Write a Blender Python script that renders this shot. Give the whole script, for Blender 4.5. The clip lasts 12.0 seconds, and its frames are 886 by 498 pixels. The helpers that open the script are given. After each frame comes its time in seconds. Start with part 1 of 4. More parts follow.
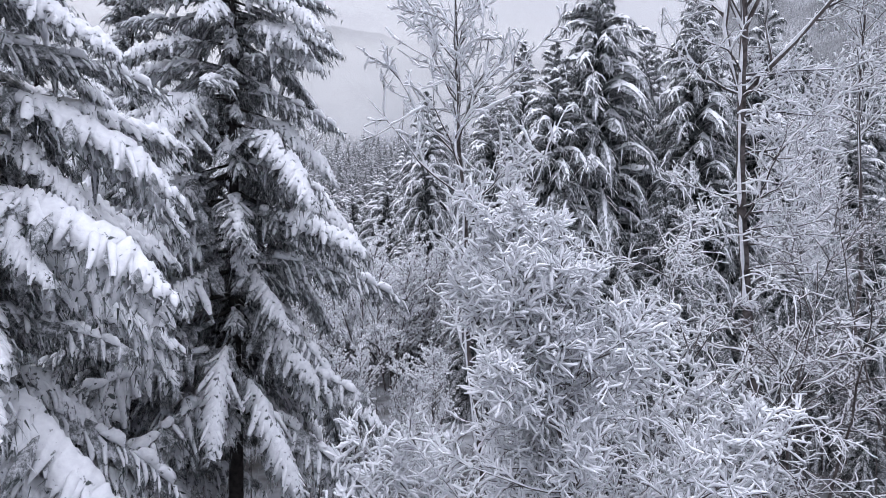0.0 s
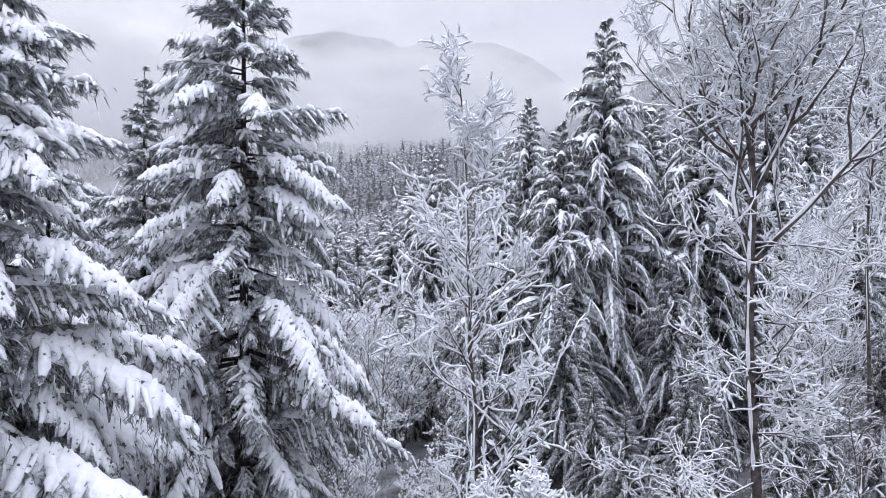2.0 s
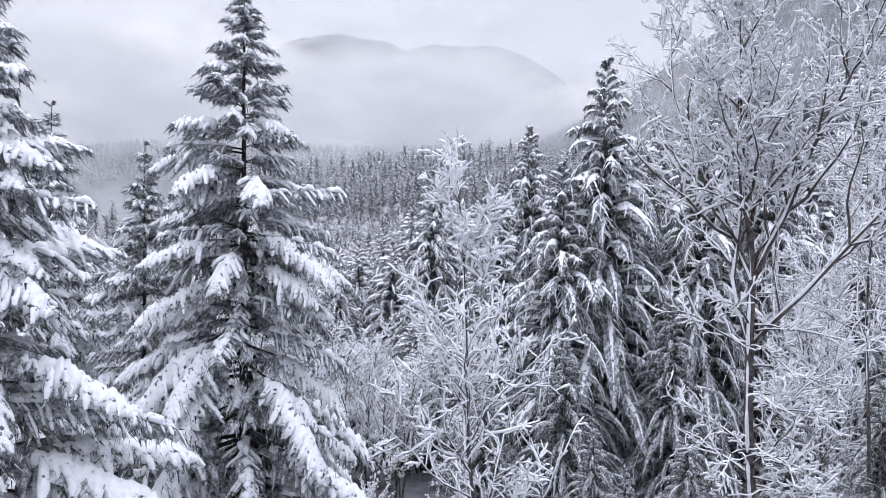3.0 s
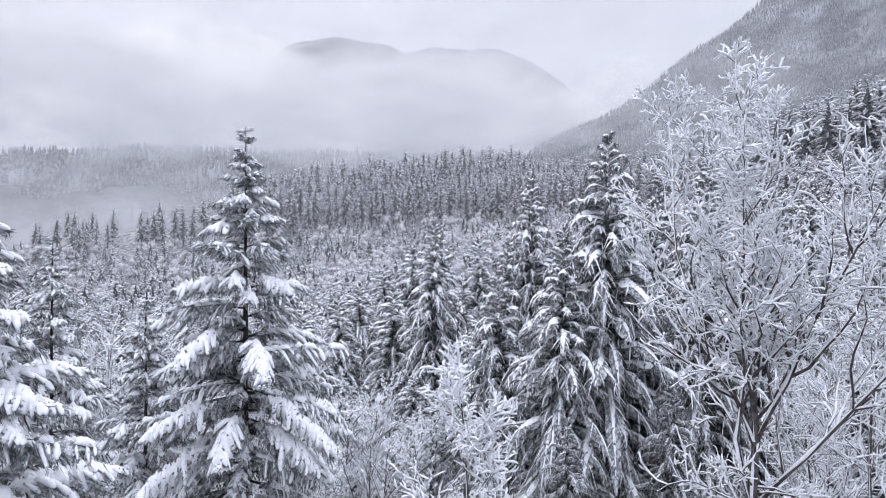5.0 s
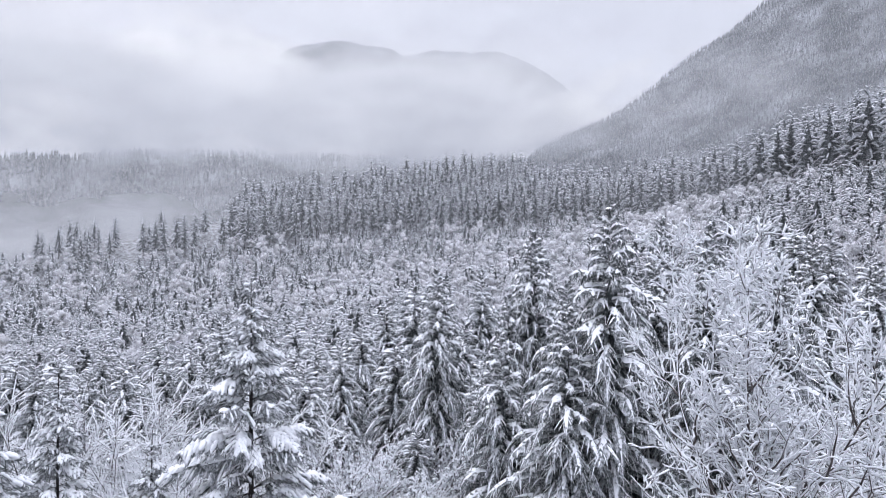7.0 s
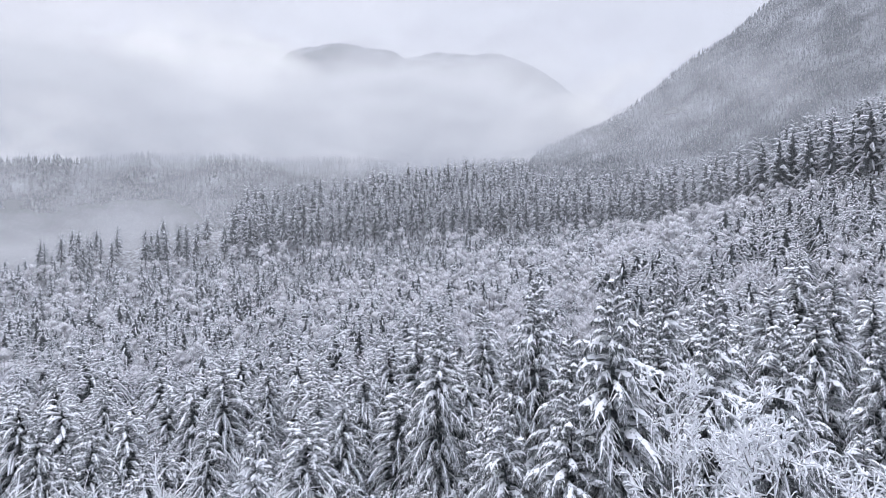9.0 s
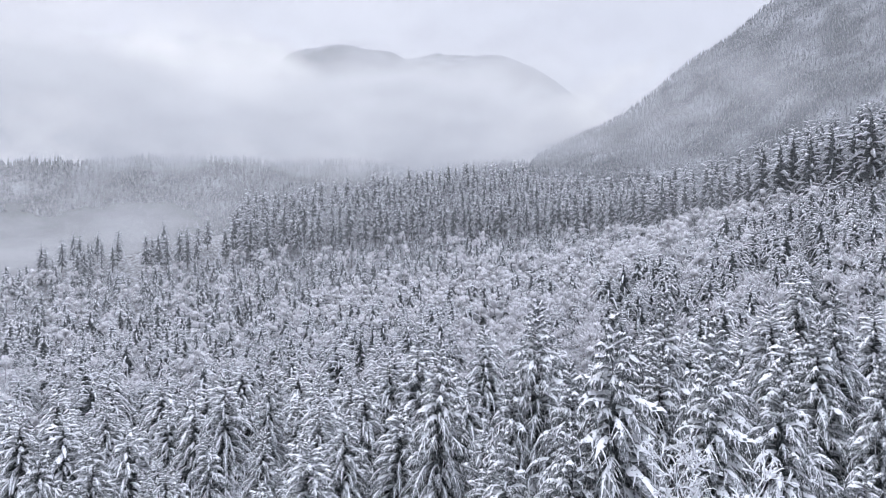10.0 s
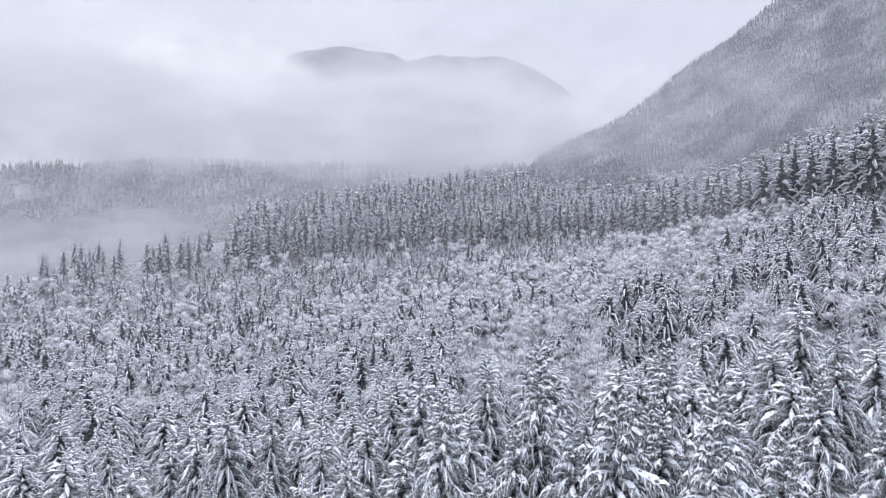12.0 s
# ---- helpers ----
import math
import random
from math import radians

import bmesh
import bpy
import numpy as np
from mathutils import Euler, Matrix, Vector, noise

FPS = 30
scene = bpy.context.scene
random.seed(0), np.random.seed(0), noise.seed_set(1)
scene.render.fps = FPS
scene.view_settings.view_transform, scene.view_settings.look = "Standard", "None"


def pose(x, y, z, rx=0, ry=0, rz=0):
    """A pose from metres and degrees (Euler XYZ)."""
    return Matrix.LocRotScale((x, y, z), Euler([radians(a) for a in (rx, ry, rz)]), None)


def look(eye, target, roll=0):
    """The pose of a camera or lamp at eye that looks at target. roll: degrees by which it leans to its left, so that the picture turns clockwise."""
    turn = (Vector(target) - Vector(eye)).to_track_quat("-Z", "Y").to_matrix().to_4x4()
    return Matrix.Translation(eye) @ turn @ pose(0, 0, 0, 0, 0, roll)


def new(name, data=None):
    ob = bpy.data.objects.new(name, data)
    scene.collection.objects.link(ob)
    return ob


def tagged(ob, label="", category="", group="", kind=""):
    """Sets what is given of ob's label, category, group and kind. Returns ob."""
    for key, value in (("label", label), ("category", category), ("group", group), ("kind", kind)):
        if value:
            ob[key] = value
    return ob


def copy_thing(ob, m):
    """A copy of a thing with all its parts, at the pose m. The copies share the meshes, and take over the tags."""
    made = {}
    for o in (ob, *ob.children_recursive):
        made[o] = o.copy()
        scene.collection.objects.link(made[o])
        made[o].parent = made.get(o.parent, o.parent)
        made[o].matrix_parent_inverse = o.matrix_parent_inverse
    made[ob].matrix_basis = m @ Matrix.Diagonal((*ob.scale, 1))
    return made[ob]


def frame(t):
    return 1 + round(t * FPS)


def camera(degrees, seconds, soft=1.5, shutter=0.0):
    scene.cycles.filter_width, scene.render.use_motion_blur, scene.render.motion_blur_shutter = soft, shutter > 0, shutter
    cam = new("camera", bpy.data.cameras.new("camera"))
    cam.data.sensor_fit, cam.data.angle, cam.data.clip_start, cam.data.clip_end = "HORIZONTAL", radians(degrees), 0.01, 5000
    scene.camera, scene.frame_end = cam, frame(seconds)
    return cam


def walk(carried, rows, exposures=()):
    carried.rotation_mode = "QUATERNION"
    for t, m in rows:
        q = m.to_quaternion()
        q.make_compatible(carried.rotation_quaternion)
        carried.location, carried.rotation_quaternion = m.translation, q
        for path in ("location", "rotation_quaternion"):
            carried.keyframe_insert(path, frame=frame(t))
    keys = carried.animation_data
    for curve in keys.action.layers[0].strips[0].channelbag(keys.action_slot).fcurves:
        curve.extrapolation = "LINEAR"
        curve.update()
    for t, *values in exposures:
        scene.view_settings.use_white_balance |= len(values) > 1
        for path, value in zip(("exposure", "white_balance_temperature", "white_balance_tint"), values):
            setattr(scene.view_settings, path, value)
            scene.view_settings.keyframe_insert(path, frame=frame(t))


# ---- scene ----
cam = camera(67.3, 12.0, soft=0.95)
METRES, EYE, TILT, LEAN, TURN = 24.0, 6.0, -1.2, 0.0, 0.0
ROWS = [
    (0.0, 0.0, 0.0, 0.0, -0.0, 0.0, 0.0),
    (0.5, -0.0026, -0.0017, 0.043, 0.08, 0.08, -0.04),
    (1.0, -0.0051, -0.0027, 0.0852, 0.13, 0.21, -0.11),
    (1.5, -0.0067, -0.0035, 0.1278, 0.17, 0.32, -0.17),
    (2.0, -0.008, -0.0035, 0.1707, 0.2, 0.39, -0.24),
    (2.5, -0.0076, -0.0042, 0.2125, 0.26, 0.5, -0.29),
    (3.0, -0.0054, -0.0055, 0.2544, 0.37, 0.58, -0.32),
    (3.5, -0.005, -0.0056, 0.2967, 0.41, 0.62, -0.36),
    (5.5, -0.0088, -0.0063, 0.4637, 0.45, 0.8, -0.25),
    (6.0, -0.0094, -0.0088, 0.5051, 0.49, 0.84, -0.21),
    (6.5, -0.0106, -0.0099, 0.5459, 0.52, 0.89, -0.16),
    (7.0, -0.0118, -0.0107, 0.587, 0.55, 0.93, -0.12),
    (9.0, -0.0143, -0.0134, 0.7521, 0.69, 1.04, -0.03),
    (9.5, -0.014, -0.0143, 0.7929, 0.71, 1.08, -0.01),
    (10.0, -0.0146, -0.0162, 0.8343, 0.75, 1.11, 0.02),
    (10.5, -0.0154, -0.0167, 0.8754, 0.79, 1.14, 0.04),
    (11.0, -0.0169, -0.0189, 0.9168, 0.81, 1.15, 0.06),
    (11.5, -0.0176, -0.0203, 0.9584, 0.82, 1.15, 0.08),
    (12.0, -0.0181, -0.0211, 0.9992, 0.84, 1.17, 0.1),
]
walk(cam, [(t, pose(0, 0, EYE, TILT, LEAN, TURN) @ pose(METRES * x, METRES * y, METRES * z, 90 + pitch, roll, yaw)) for t, x, y, z, yaw, pitch, roll in ROWS],
     exposures=[(0.0, 0.0, 6500, 10), (1.5, 0.10, 6500, 10), (3.0, 0.12, 6500, 10), (6.0, 0.07, 6500, 9), (9.0, 0.06, 6440, 8), (12.0, 0.06, 6430, 7.7)])

# ---- light: an overcast winter sky ----
SKY_LEVEL = 1.0
world = bpy.data.worlds.new("overcast_sky")
scene.world = world
world.use_nodes = True
wt = world.node_tree
wt.nodes.clear()
w_out = wt.nodes.new("ShaderNodeOutputWorld")
w_bg = wt.nodes.new("ShaderNodeBackground")
w_sky = wt.nodes.new("ShaderNodeTexSky")
w_sky.sky_type, w_sky.sun_disc = "NISHITA", False
w_sky.sun_elevation, w_sky.sun_rotation = radians(24), radians(-35)
w_mix = wt.nodes.new("ShaderNodeMix")
w_mix.data_type = "RGBA"
w_mix.inputs["Factor"].default_value = 0.96
w_scale = wt.nodes.new("ShaderNodeVectorMath")
w_scale.operation = "SCALE"
w_scale.inputs["Scale"].default_value = 0.1
w_tex = wt.nodes.new("ShaderNodeTexCoord")
w_map = wt.nodes.new("ShaderNodeMapping")
w_map.inputs["Scale"].default_value = (1.5, 1.5, 3.5)
w_noise = wt.nodes.new("ShaderNodeTexNoise")
w_noise.inputs["Scale"].default_value = 1.3
w_noise.inputs["Detail"].default_value = 4
w_ramp = wt.nodes.new("ShaderNodeValToRGB")
w_ramp.color_ramp.elements[0].position, w_ramp.color_ramp.elements[0].color = 0.3, (0.685, 0.715, 0.87, 1)
w_ramp.color_ramp.elements[1].position, w_ramp.color_ramp.elements[1].color = 0.7, (0.805, 0.825, 0.965, 1)
wt.links.new(w_tex.outputs["Generated"], w_map.inputs["Vector"])
wt.links.new(w_map.outputs["Vector"], w_noise.inputs["Vector"])
wt.links.new(w_noise.outputs["Fac"], w_ramp.inputs["Fac"])
wt.links.new(w_sky.outputs["Color"], w_scale.inputs[0])
wt.links.new(w_scale.outputs["Vector"], w_mix.inputs["A"])
wt.links.new(w_ramp.outputs["Color"], w_mix.inputs["B"])
wt.links.new(w_mix.outputs["Result"], w_bg.inputs["Color"])
# an overcast sky is brighter overhead than at the horizon
w_sep = wt.nodes.new("ShaderNodeSeparateXYZ")
w_rise = wt.nodes.new("ShaderNodeMapRange")
w_rise.inputs["From Min"].default_value, w_rise.inputs["From Max"].default_value = 0.38, 1.0
w_rise.inputs["To Min"].default_value, w_rise.inputs["To Max"].default_value = 0.98 * SKY_LEVEL, 3.3 * SKY_LEVEL
wt.links.new(w_tex.outputs["Generated"], w_sep.inputs["Vector"])
wt.links.new(w_sep.outputs["Z"], w_rise.inputs["Value"])
wt.links.new(w_rise.outputs["Result"], w_bg.inputs["Strength"])
wt.links.new(w_bg.outputs["Background"], w_out.inputs["Surface"])

sun = new("sun", bpy.data.lights.new("sun", "SUN"))
sun.data.energy, sun.data.angle, sun.data.color = 0.7, radians(40), (1.0, 0.97, 0.95)
sun.matrix_world = look((0, 0, 200), (45, -60, 120))


# ---- materials ----
def material(name, rough=0.8):
    m = bpy.data.materials.new(name)
    m.use_nodes = True
    n = m.node_tree.nodes
    bsdf = n["Principled BSDF"]
    bsdf.inputs["Roughness"].default_value = rough
    bsdf.inputs["Specular IOR Level"].default_value = 0.2
    return m, m.node_tree, bsdf


def noise_node(tree, scale, detail=3.0):
    co = tree.nodes.new("ShaderNodeTexCoord")
    nz = tree.nodes.new("ShaderNodeTexNoise")
    nz.inputs["Scale"].default_value = scale
    nz.inputs["Detail"].default_value = detail
    tree.links.new(co.outputs["Object"], nz.inputs["Vector"])
    return nz


def ramp_node(tree, source, stops):
    rp = tree.nodes.new("ShaderNodeValToRGB")
    e = rp.color_ramp.elements
    while len(e) < len(stops):
        e.new(0.5)
    for k, (p, c) in enumerate(stops):
        e[k].position, e[k].color = p, (*c, 1)
    tree.links.new(source, rp.inputs["Fac"])
    return rp


def bump_node(tree, source, bsdf, strength, distance):
    b = tree.nodes.new("ShaderNodeBump")
    b.inputs["Strength"].default_value = strength
    b.inputs["Distance"].default_value = distance
    tree.links.new(source, b.inputs["Height"])
    tree.links.new(b.outputs["Normal"], bsdf.inputs["Normal"])


def snow_material(name, low, high, scale, bump):
    m, tree, bsdf = material(name, 0.65)
    nz = noise_node(tree, scale, 4)
    rp = ramp_node(tree, nz.outputs["Fac"], [(0.3, low), (0.65, high)])
    tree.links.new(rp.outputs["Color"], bsdf.inputs["Base Color"])
    if bump:
        bump_node(tree, nz.outputs["Fac"], bsdf, 0.5, bump)
    return m


def island_material(name, stops, rough=0.85):
    """Colour varied from piece to piece of the mesh (needles, twigs)."""
    m, tree, bsdf = material(name, rough)
    geo = tree.nodes.new("ShaderNodeNewGeometry")
    rp = ramp_node(tree, geo.outputs["Random Per Island"], stops)
    rp.color_ramp.interpolation = "LINEAR"
    tree.links.new(rp.outputs["Color"], bsdf.inputs["Base Color"])
    return m


def bark_material(name, dark, light, scale):
    m, tree, bsdf = material(name, 0.9)
    nz = noise_node(tree, scale, 5)
    rp = ramp_node(tree, nz.outputs["Fac"], [(0.35, dark), (0.7, light)])
    tree.links.new(rp.outputs["Color"], bsdf.inputs["Base Color"])
    bump_node(tree, nz.outputs["Fac"], bsdf, 0.6, 0.02)
    return m


SNOW = snow_material("snow_load", (0.78, 0.79, 0.82), (0.93, 0.94, 0.96), 10.0, 0.035)


def pad_material(name="snow_pad", size=10.0, fine=2, gap=(0.305, 0.36)):
    """Snow on a bough, with dark tips of needles showing through here and there."""
    m, tree, bsdf = material(name, 0.65)
    spots = noise_node(tree, size, fine)
    show = ramp_node(tree, spots.outputs["Fac"], [(gap[0], (0.0, 0.0, 0.0)), (gap[1], (1.0, 1.0, 1.0))])
    nz = noise_node(tree, 10.0, 5)
    rp = ramp_node(tree, nz.outputs["Fac"], [(0.3, (0.78, 0.79, 0.82)), (0.65, (0.93, 0.94, 0.96))])
    mx = tree.nodes.new("ShaderNodeMix")
    mx.data_type = "RGBA"
    mx.inputs["A"].default_value = (0.10, 0.115, 0.115, 1)
    tree.links.new(show.outputs["Color"], mx.inputs["Factor"])
    tree.links.new(rp.outputs["Color"], mx.inputs["B"])
    tree.links.new(mx.outputs["Result"], bsdf.inputs["Base Color"])
    bump_node(tree, nz.outputs["Fac"], bsdf, 0.6, 0.04)
    return m


SNOW_PAD = pad_material()
SNOW_BROKEN = pad_material("broken_snow", 6.5, 6, (0.36, 0.43))
SNOW_CLUMPS = pad_material("clumped_snow", 2.2, 4, (0.35, 0.45))
# patchy snow and litter, coloured darker to hold the shade beneath the trees
SHADED_GROUND = snow_material("shaded_snow_and_litter", (0.05, 0.046, 0.042), (0.34, 0.35, 0.37), 0.5, 0.15)
NEEDLE = island_material("conifer_needles", [(0.0, (0.032, 0.042, 0.040)), (0.25, (0.10, 0.115, 0.113)), (0.52, (0.32, 0.33, 0.34)), (1.0, (0.72, 0.73, 0.76))])
NEEDLE_HANGING = island_material("hanging_needles", [(0.0, (0.026, 0.034, 0.033)), (0.35, (0.085, 0.097, 0.095)), (0.70, (0.25, 0.26, 0.265)), (1.0, (0.64, 0.65, 0.68))])
NEEDLE_FAR = island_material("conifer_needles_far", [(0.0, (0.018, 0.024, 0.022)), (0.40, (0.06, 0.07, 0.07)), (0.75, (0.20, 0.21, 0.22)), (1.0, (0.55, 0.56, 0.59))])
BARK = bark_material("conifer_bark", (0.018, 0.016, 0.016), (0.052, 0.046, 0.044), 6.0)
ALDER_BARK = bark_material("alder_bark", (0.045, 0.038, 0.036), (0.16, 0.14, 0.135), 7.0)
TWIG = island_material("alder_twigs", [(0.0, (0.05, 0.042, 0.042)), (0.7, (0.14, 0.125, 0.125)), (1.0, (0.5, 0.5, 0.53))])
FROST_FAR = island_material("frosted_twigs_far", [(0.0, (0.34, 0.33, 0.34)), (0.30, (0.68, 0.67, 0.69)), (1.0, (0.90, 0.90, 0.93))])



def frost_core_material():
    """The close inner twigs of frosted alders."""
    m, tree, bsdf = material("frosted_twigs_close", 0.9)
    nz = noise_node(tree, 2.2, 6)
    nz.inputs["Roughness"].default_value = 0.8
    rp = ramp_node(tree, nz.outputs["Fac"], [(0.34, (0.40, 0.395, 0.40)), (0.50, (0.66, 0.655, 0.67)), (0.66, (0.88, 0.88, 0.91))])
    tree.links.new(rp.outputs["Color"], bsdf.inputs["Base Color"])
    bump_node(tree, nz.outputs["Fac"], bsdf, 1.0, 0.35)
    return m


FROST_CORE = frost_core_material()


def far_forest_material():
    m, tree, bsdf = material("forest_on_far_slope", 0.9)
    nz = noise_node(tree, 0.16, 4)
    rp = ramp_node(tree, nz.outputs["Fac"], [(0.36, (0.075, 0.085, 0.088)), (0.66, (0.38, 0.39, 0.41))])
    tree.links.new(rp.outputs["Color"], bsdf.inputs["Base Color"])
    return m


FAR_FOREST = far_forest_material()


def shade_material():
    """Inner boughs: dark needles with flecks of frost; the shade within the crown is in their colour."""
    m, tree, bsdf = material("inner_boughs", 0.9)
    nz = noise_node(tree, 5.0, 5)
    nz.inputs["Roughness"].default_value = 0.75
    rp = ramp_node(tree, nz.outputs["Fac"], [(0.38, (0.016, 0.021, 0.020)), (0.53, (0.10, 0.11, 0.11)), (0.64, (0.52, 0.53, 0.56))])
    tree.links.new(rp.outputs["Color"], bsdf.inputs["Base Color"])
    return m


# darker twin of the dusted sprays, carrying the crown's inner shade
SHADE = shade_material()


def frond_material():
    """Needled sprays on a bough, dusted with fine snow."""
    m, tree, bsdf = material("dusted_sprays", 0.9)
    nz = noise_node(tree, 7.0, 6)
    nz.inputs["Roughness"].default_value = 0.85
    rp = ramp_node(tree, nz.outputs["Fac"], [(0.34, (0.026, 0.033, 0.032)), (0.47, (0.17, 0.18, 0.185)), (0.60, (0.68, 0.69, 0.72))])
    tree.links.new(rp.outputs["Color"], bsdf.inputs["Base Color"])
    return m


FROND = frond_material()


def mountain_material():
    m, tree, bsdf = material("mountain_forest_and_snow", 0.9)
    nz = noise_node(tree, 0.012, 8)
    rp = ramp_node(tree, nz.outputs["Fac"], [(0.42, (0.05, 0.058, 0.062)), (0.68, (0.30, 0.31, 0.33))])
    tree.links.new(rp.outputs["Color"], bsdf.inputs["Base Color"])
    return m


MOUNTAIN = mountain_material()


# ---- mesh tools ----
def mesh_of(name, verts, groups, mats, smooth=True):
    """One mesh from an array of places and groups of (faces, material index)."""
    me = bpy.data.meshes.new(name)
    verts = np.asarray(verts, np.float32)
    groups = [(np.asarray(f, np.int32), k) for f, k in groups if len(f)]
    loops = np.concatenate([f.ravel() for f, k in groups])
    sizes = np.concatenate([np.full(len(f), f.shape[1]) for f, k in groups])
    slots = np.concatenate([np.full(len(f), k) for f, k in groups])
    me.vertices.add(len(verts))
    me.vertices.foreach_set("co", verts.ravel())
    me.loops.add(len(loops))
    me.loops.foreach_set("vertex_index", loops)
    me.polygons.add(len(sizes))
    me.polygons.foreach_set("loop_start", np.concatenate([[0], np.cumsum(sizes)[:-1]]).astype(np.int32))
    me.polygons.foreach_set("material_index", slots.astype(np.int32))
    me.polygons.foreach_set("use_smooth", np.full(len(sizes), smooth))
    for m in mats:
        me.materials.append(m)
    me.update(calc_edges=True)
    return me


class Heap:
    """Gathers places and faces for one mesh."""

    def __init__(self):
        self.v, self.f, self.n = [], [], 0

    def add(self, verts, faces, slot=0):
        if len(verts) and len(faces):
            self.v.append(verts)
            self.f.append((faces + self.n, slot))
            self.n += len(verts)
        return self

    def mesh(self, name, mats, smooth=True):
        return mesh_of(name, np.concatenate(self.v), self.f, mats, smooth)


def unit(a):
    return a / np.maximum(np.linalg.norm(a, axis=-1, keepdims=True), 1e-9)


def tubes(p, r, sides, flat=1.0):
    """Tapered tubes along the polylines p (count, steps, 3) with radii r (count, steps)."""
    m, n, _ = p.shape
    t = np.empty_like(p)
    t[:, 1:-1] = p[:, 2:] - p[:, :-2]
    t[:, 0], t[:, -1] = p[:, 1] - p[:, 0], p[:, -1] - p[:, -2]
    t = unit(t)
    ref = np.where(np.abs(t[..., 2:3]) > 0.93, np.array([1.0, 0, 0]), np.array([0, 0, 1.0]))
    side = unit(np.cross(t, ref))
    up = np.cross(side, t)
    a = np.arange(sides) * 2 * np.pi / sides + np.pi / 2
    v = p[:, :, None] + r[:, :, None, None] * (np.cos(a)[:, None] * side[:, :, None] + flat * np.sin(a)[:, None] * up[:, :, None])
    i = np.arange(m)[:, None, None] * n * sides + np.arange(n - 1)[None, :, None] * sides
    k, k2 = np.arange(sides), (np.arange(sides) + 1) % sides
    f = np.stack([i + k, i + k2, i + sides + k2, i + sides + k], -1).reshape(-1, 4)
    return v.reshape(-1, 3), f


def blades(base, way, length, width, rng):
    """Thin pointed slips: needles and needle sprays."""
    n = len(base)
    across = unit(np.cross(way, rng.normal(size=(n, 3)))) * width[:, None] / 2
    v = np.stack([base - across, base + across, base + way * length[:, None]], 1).reshape(-1, 3)
    return v, np.arange(3 * n).reshape(-1, 3)


def along(p, u):
    """Places at the fractions u (count,) on each polyline of p (count, steps, 3), and the way there."""
    n = p.shape[1] - 1
    k = np.minimum((u * n).astype(int), n - 1)
    w = (u * n - k)[:, None]
    rows = np.arange(len(p))
    a, b = p[rows, k], p[rows, k + 1]
    return a + (b - a) * w, unit(b - a)


def part(name, me, parent, label=""):
    ob = new(name, me)
    ob.parent = parent
    if label:
        ob["label"] = label
    return ob


# ---- the lie of the land ----
def ground_z(x, y):
    """Height of the ground: a slope that rises away to a wooded ridge and falls off into a valley."""
    x, y = np.asarray(x, float), np.asarray(y, float)
    edge = 530 + 0.65 * np.clip(x, -260, 170)
    u, v = np.clip(x, -260, 170) / 100, np.clip(y, -60, np.minimum(edge + 20, 570)) / 100
    h = -2.9 + 3.42 * u + 1.19 * v + 6.16 * u * u + 13.76 * u * v - 2.62 * v * v + 0.2 * u * u * v - 3.18 * u * v * v + 0.905 * v ** 3 + 1.28 * u ** 3
    past = np.maximum(0, y - edge)
    h = np.maximum(h - 0.33 * past, np.minimum(h, -45))
    side = np.maximum(0, np.abs(x) - 260)
    h = h + np.where(x < 0, -np.minimum(side * 0.12, 40), np.minimum(side * 0.2, 120))
    return h + 0.5 * np.sin(x * 0.13 + 1.0) * np.sin(y * 0.11) + 0.9 * np.sin(x * 0.041) * np.cos(y * 0.037)


def sheet(name, xs, ys, z, mats):
    nx, ny = xs.shape
    v = np.stack([xs, ys, z], -1).reshape(-1, 3)
    i = np.arange(nx - 1)[:, None] * ny + np.arange(ny - 1)[None]
    f = np.stack([i, i + ny, i + ny + 1, i + 1], -1).reshape(-1, 4)
    return new(name, mesh_of(name, v, [(f, 0)], mats))


ring = np.concatenate([[0.0], np.geomspace(2, 4700, 150)])
turn = np.linspace(0, 2 * np.pi, 181)
gx, gy = ring[:, None] * np.sin(turn), ring[:, None] * np.cos(turn)
ground = sheet("ground", gx, gy, ground_z(gx, gy), [SHADED_GROUND])
tagged(ground, "snow-covered forest floor falling into a misty valley", "ground", kind="structure")


def fractal(x, y, scale, octaves, seed):
    rng = np.random.default_rng(seed)
    out = np.zeros_like(x)
    for k in range(octaves):
        for _ in range(3):
            a, ph = rng.uniform(0, 2 * np.pi), rng.uniform(0, 2 * np.pi)
            w = 2 ** k * 2 * np.pi / scale * rng.uniform(0.7, 1.4)
            out += np.sin((x * np.cos(a) + y * np.sin(a)) * w + ph) / 2 ** k / 3
    return out


def hill_z(x, y):
    """A wooded slope across the valley, that flattens at its top."""
    rise = np.clip((y - 760 - 0.10 * x) / 640, 0, 1)
    return -40 + 236 * (rise * rise * (1.6 - 0.6 * rise)) + 9 * fractal(x, y, 420, 4, 5) - 0.02 * np.maximum(0, -x - 600)


def spur_z(x, y):
    """A steep mountain flank that rises to the right."""
    top = 272 + 0.50 * (x - 235) + 0.00020 * np.maximum(0, x - 235) ** 2 - 0.7 * np.maximum(0, 235 - x)
    top = top + 14 * np.exp(-((x - 265) / 70) ** 2) - 9 * np.exp(-((x - 500) / 110) ** 2) + 20 * np.exp(-((x - 860) / 160) ** 2)
    top = top + 12 * np.exp(-((x - 350) / 90) ** 2) + 14 * np.exp(-((x - 690) / 90) ** 2)
    front, back = np.maximum(0, 1900 - y), np.maximum(0, y - 1900)
    return top - 0.43 * front - 0.00002 * front ** 2 - 0.35 * back + 13 * fractal(x, y, 420, 5, 11)


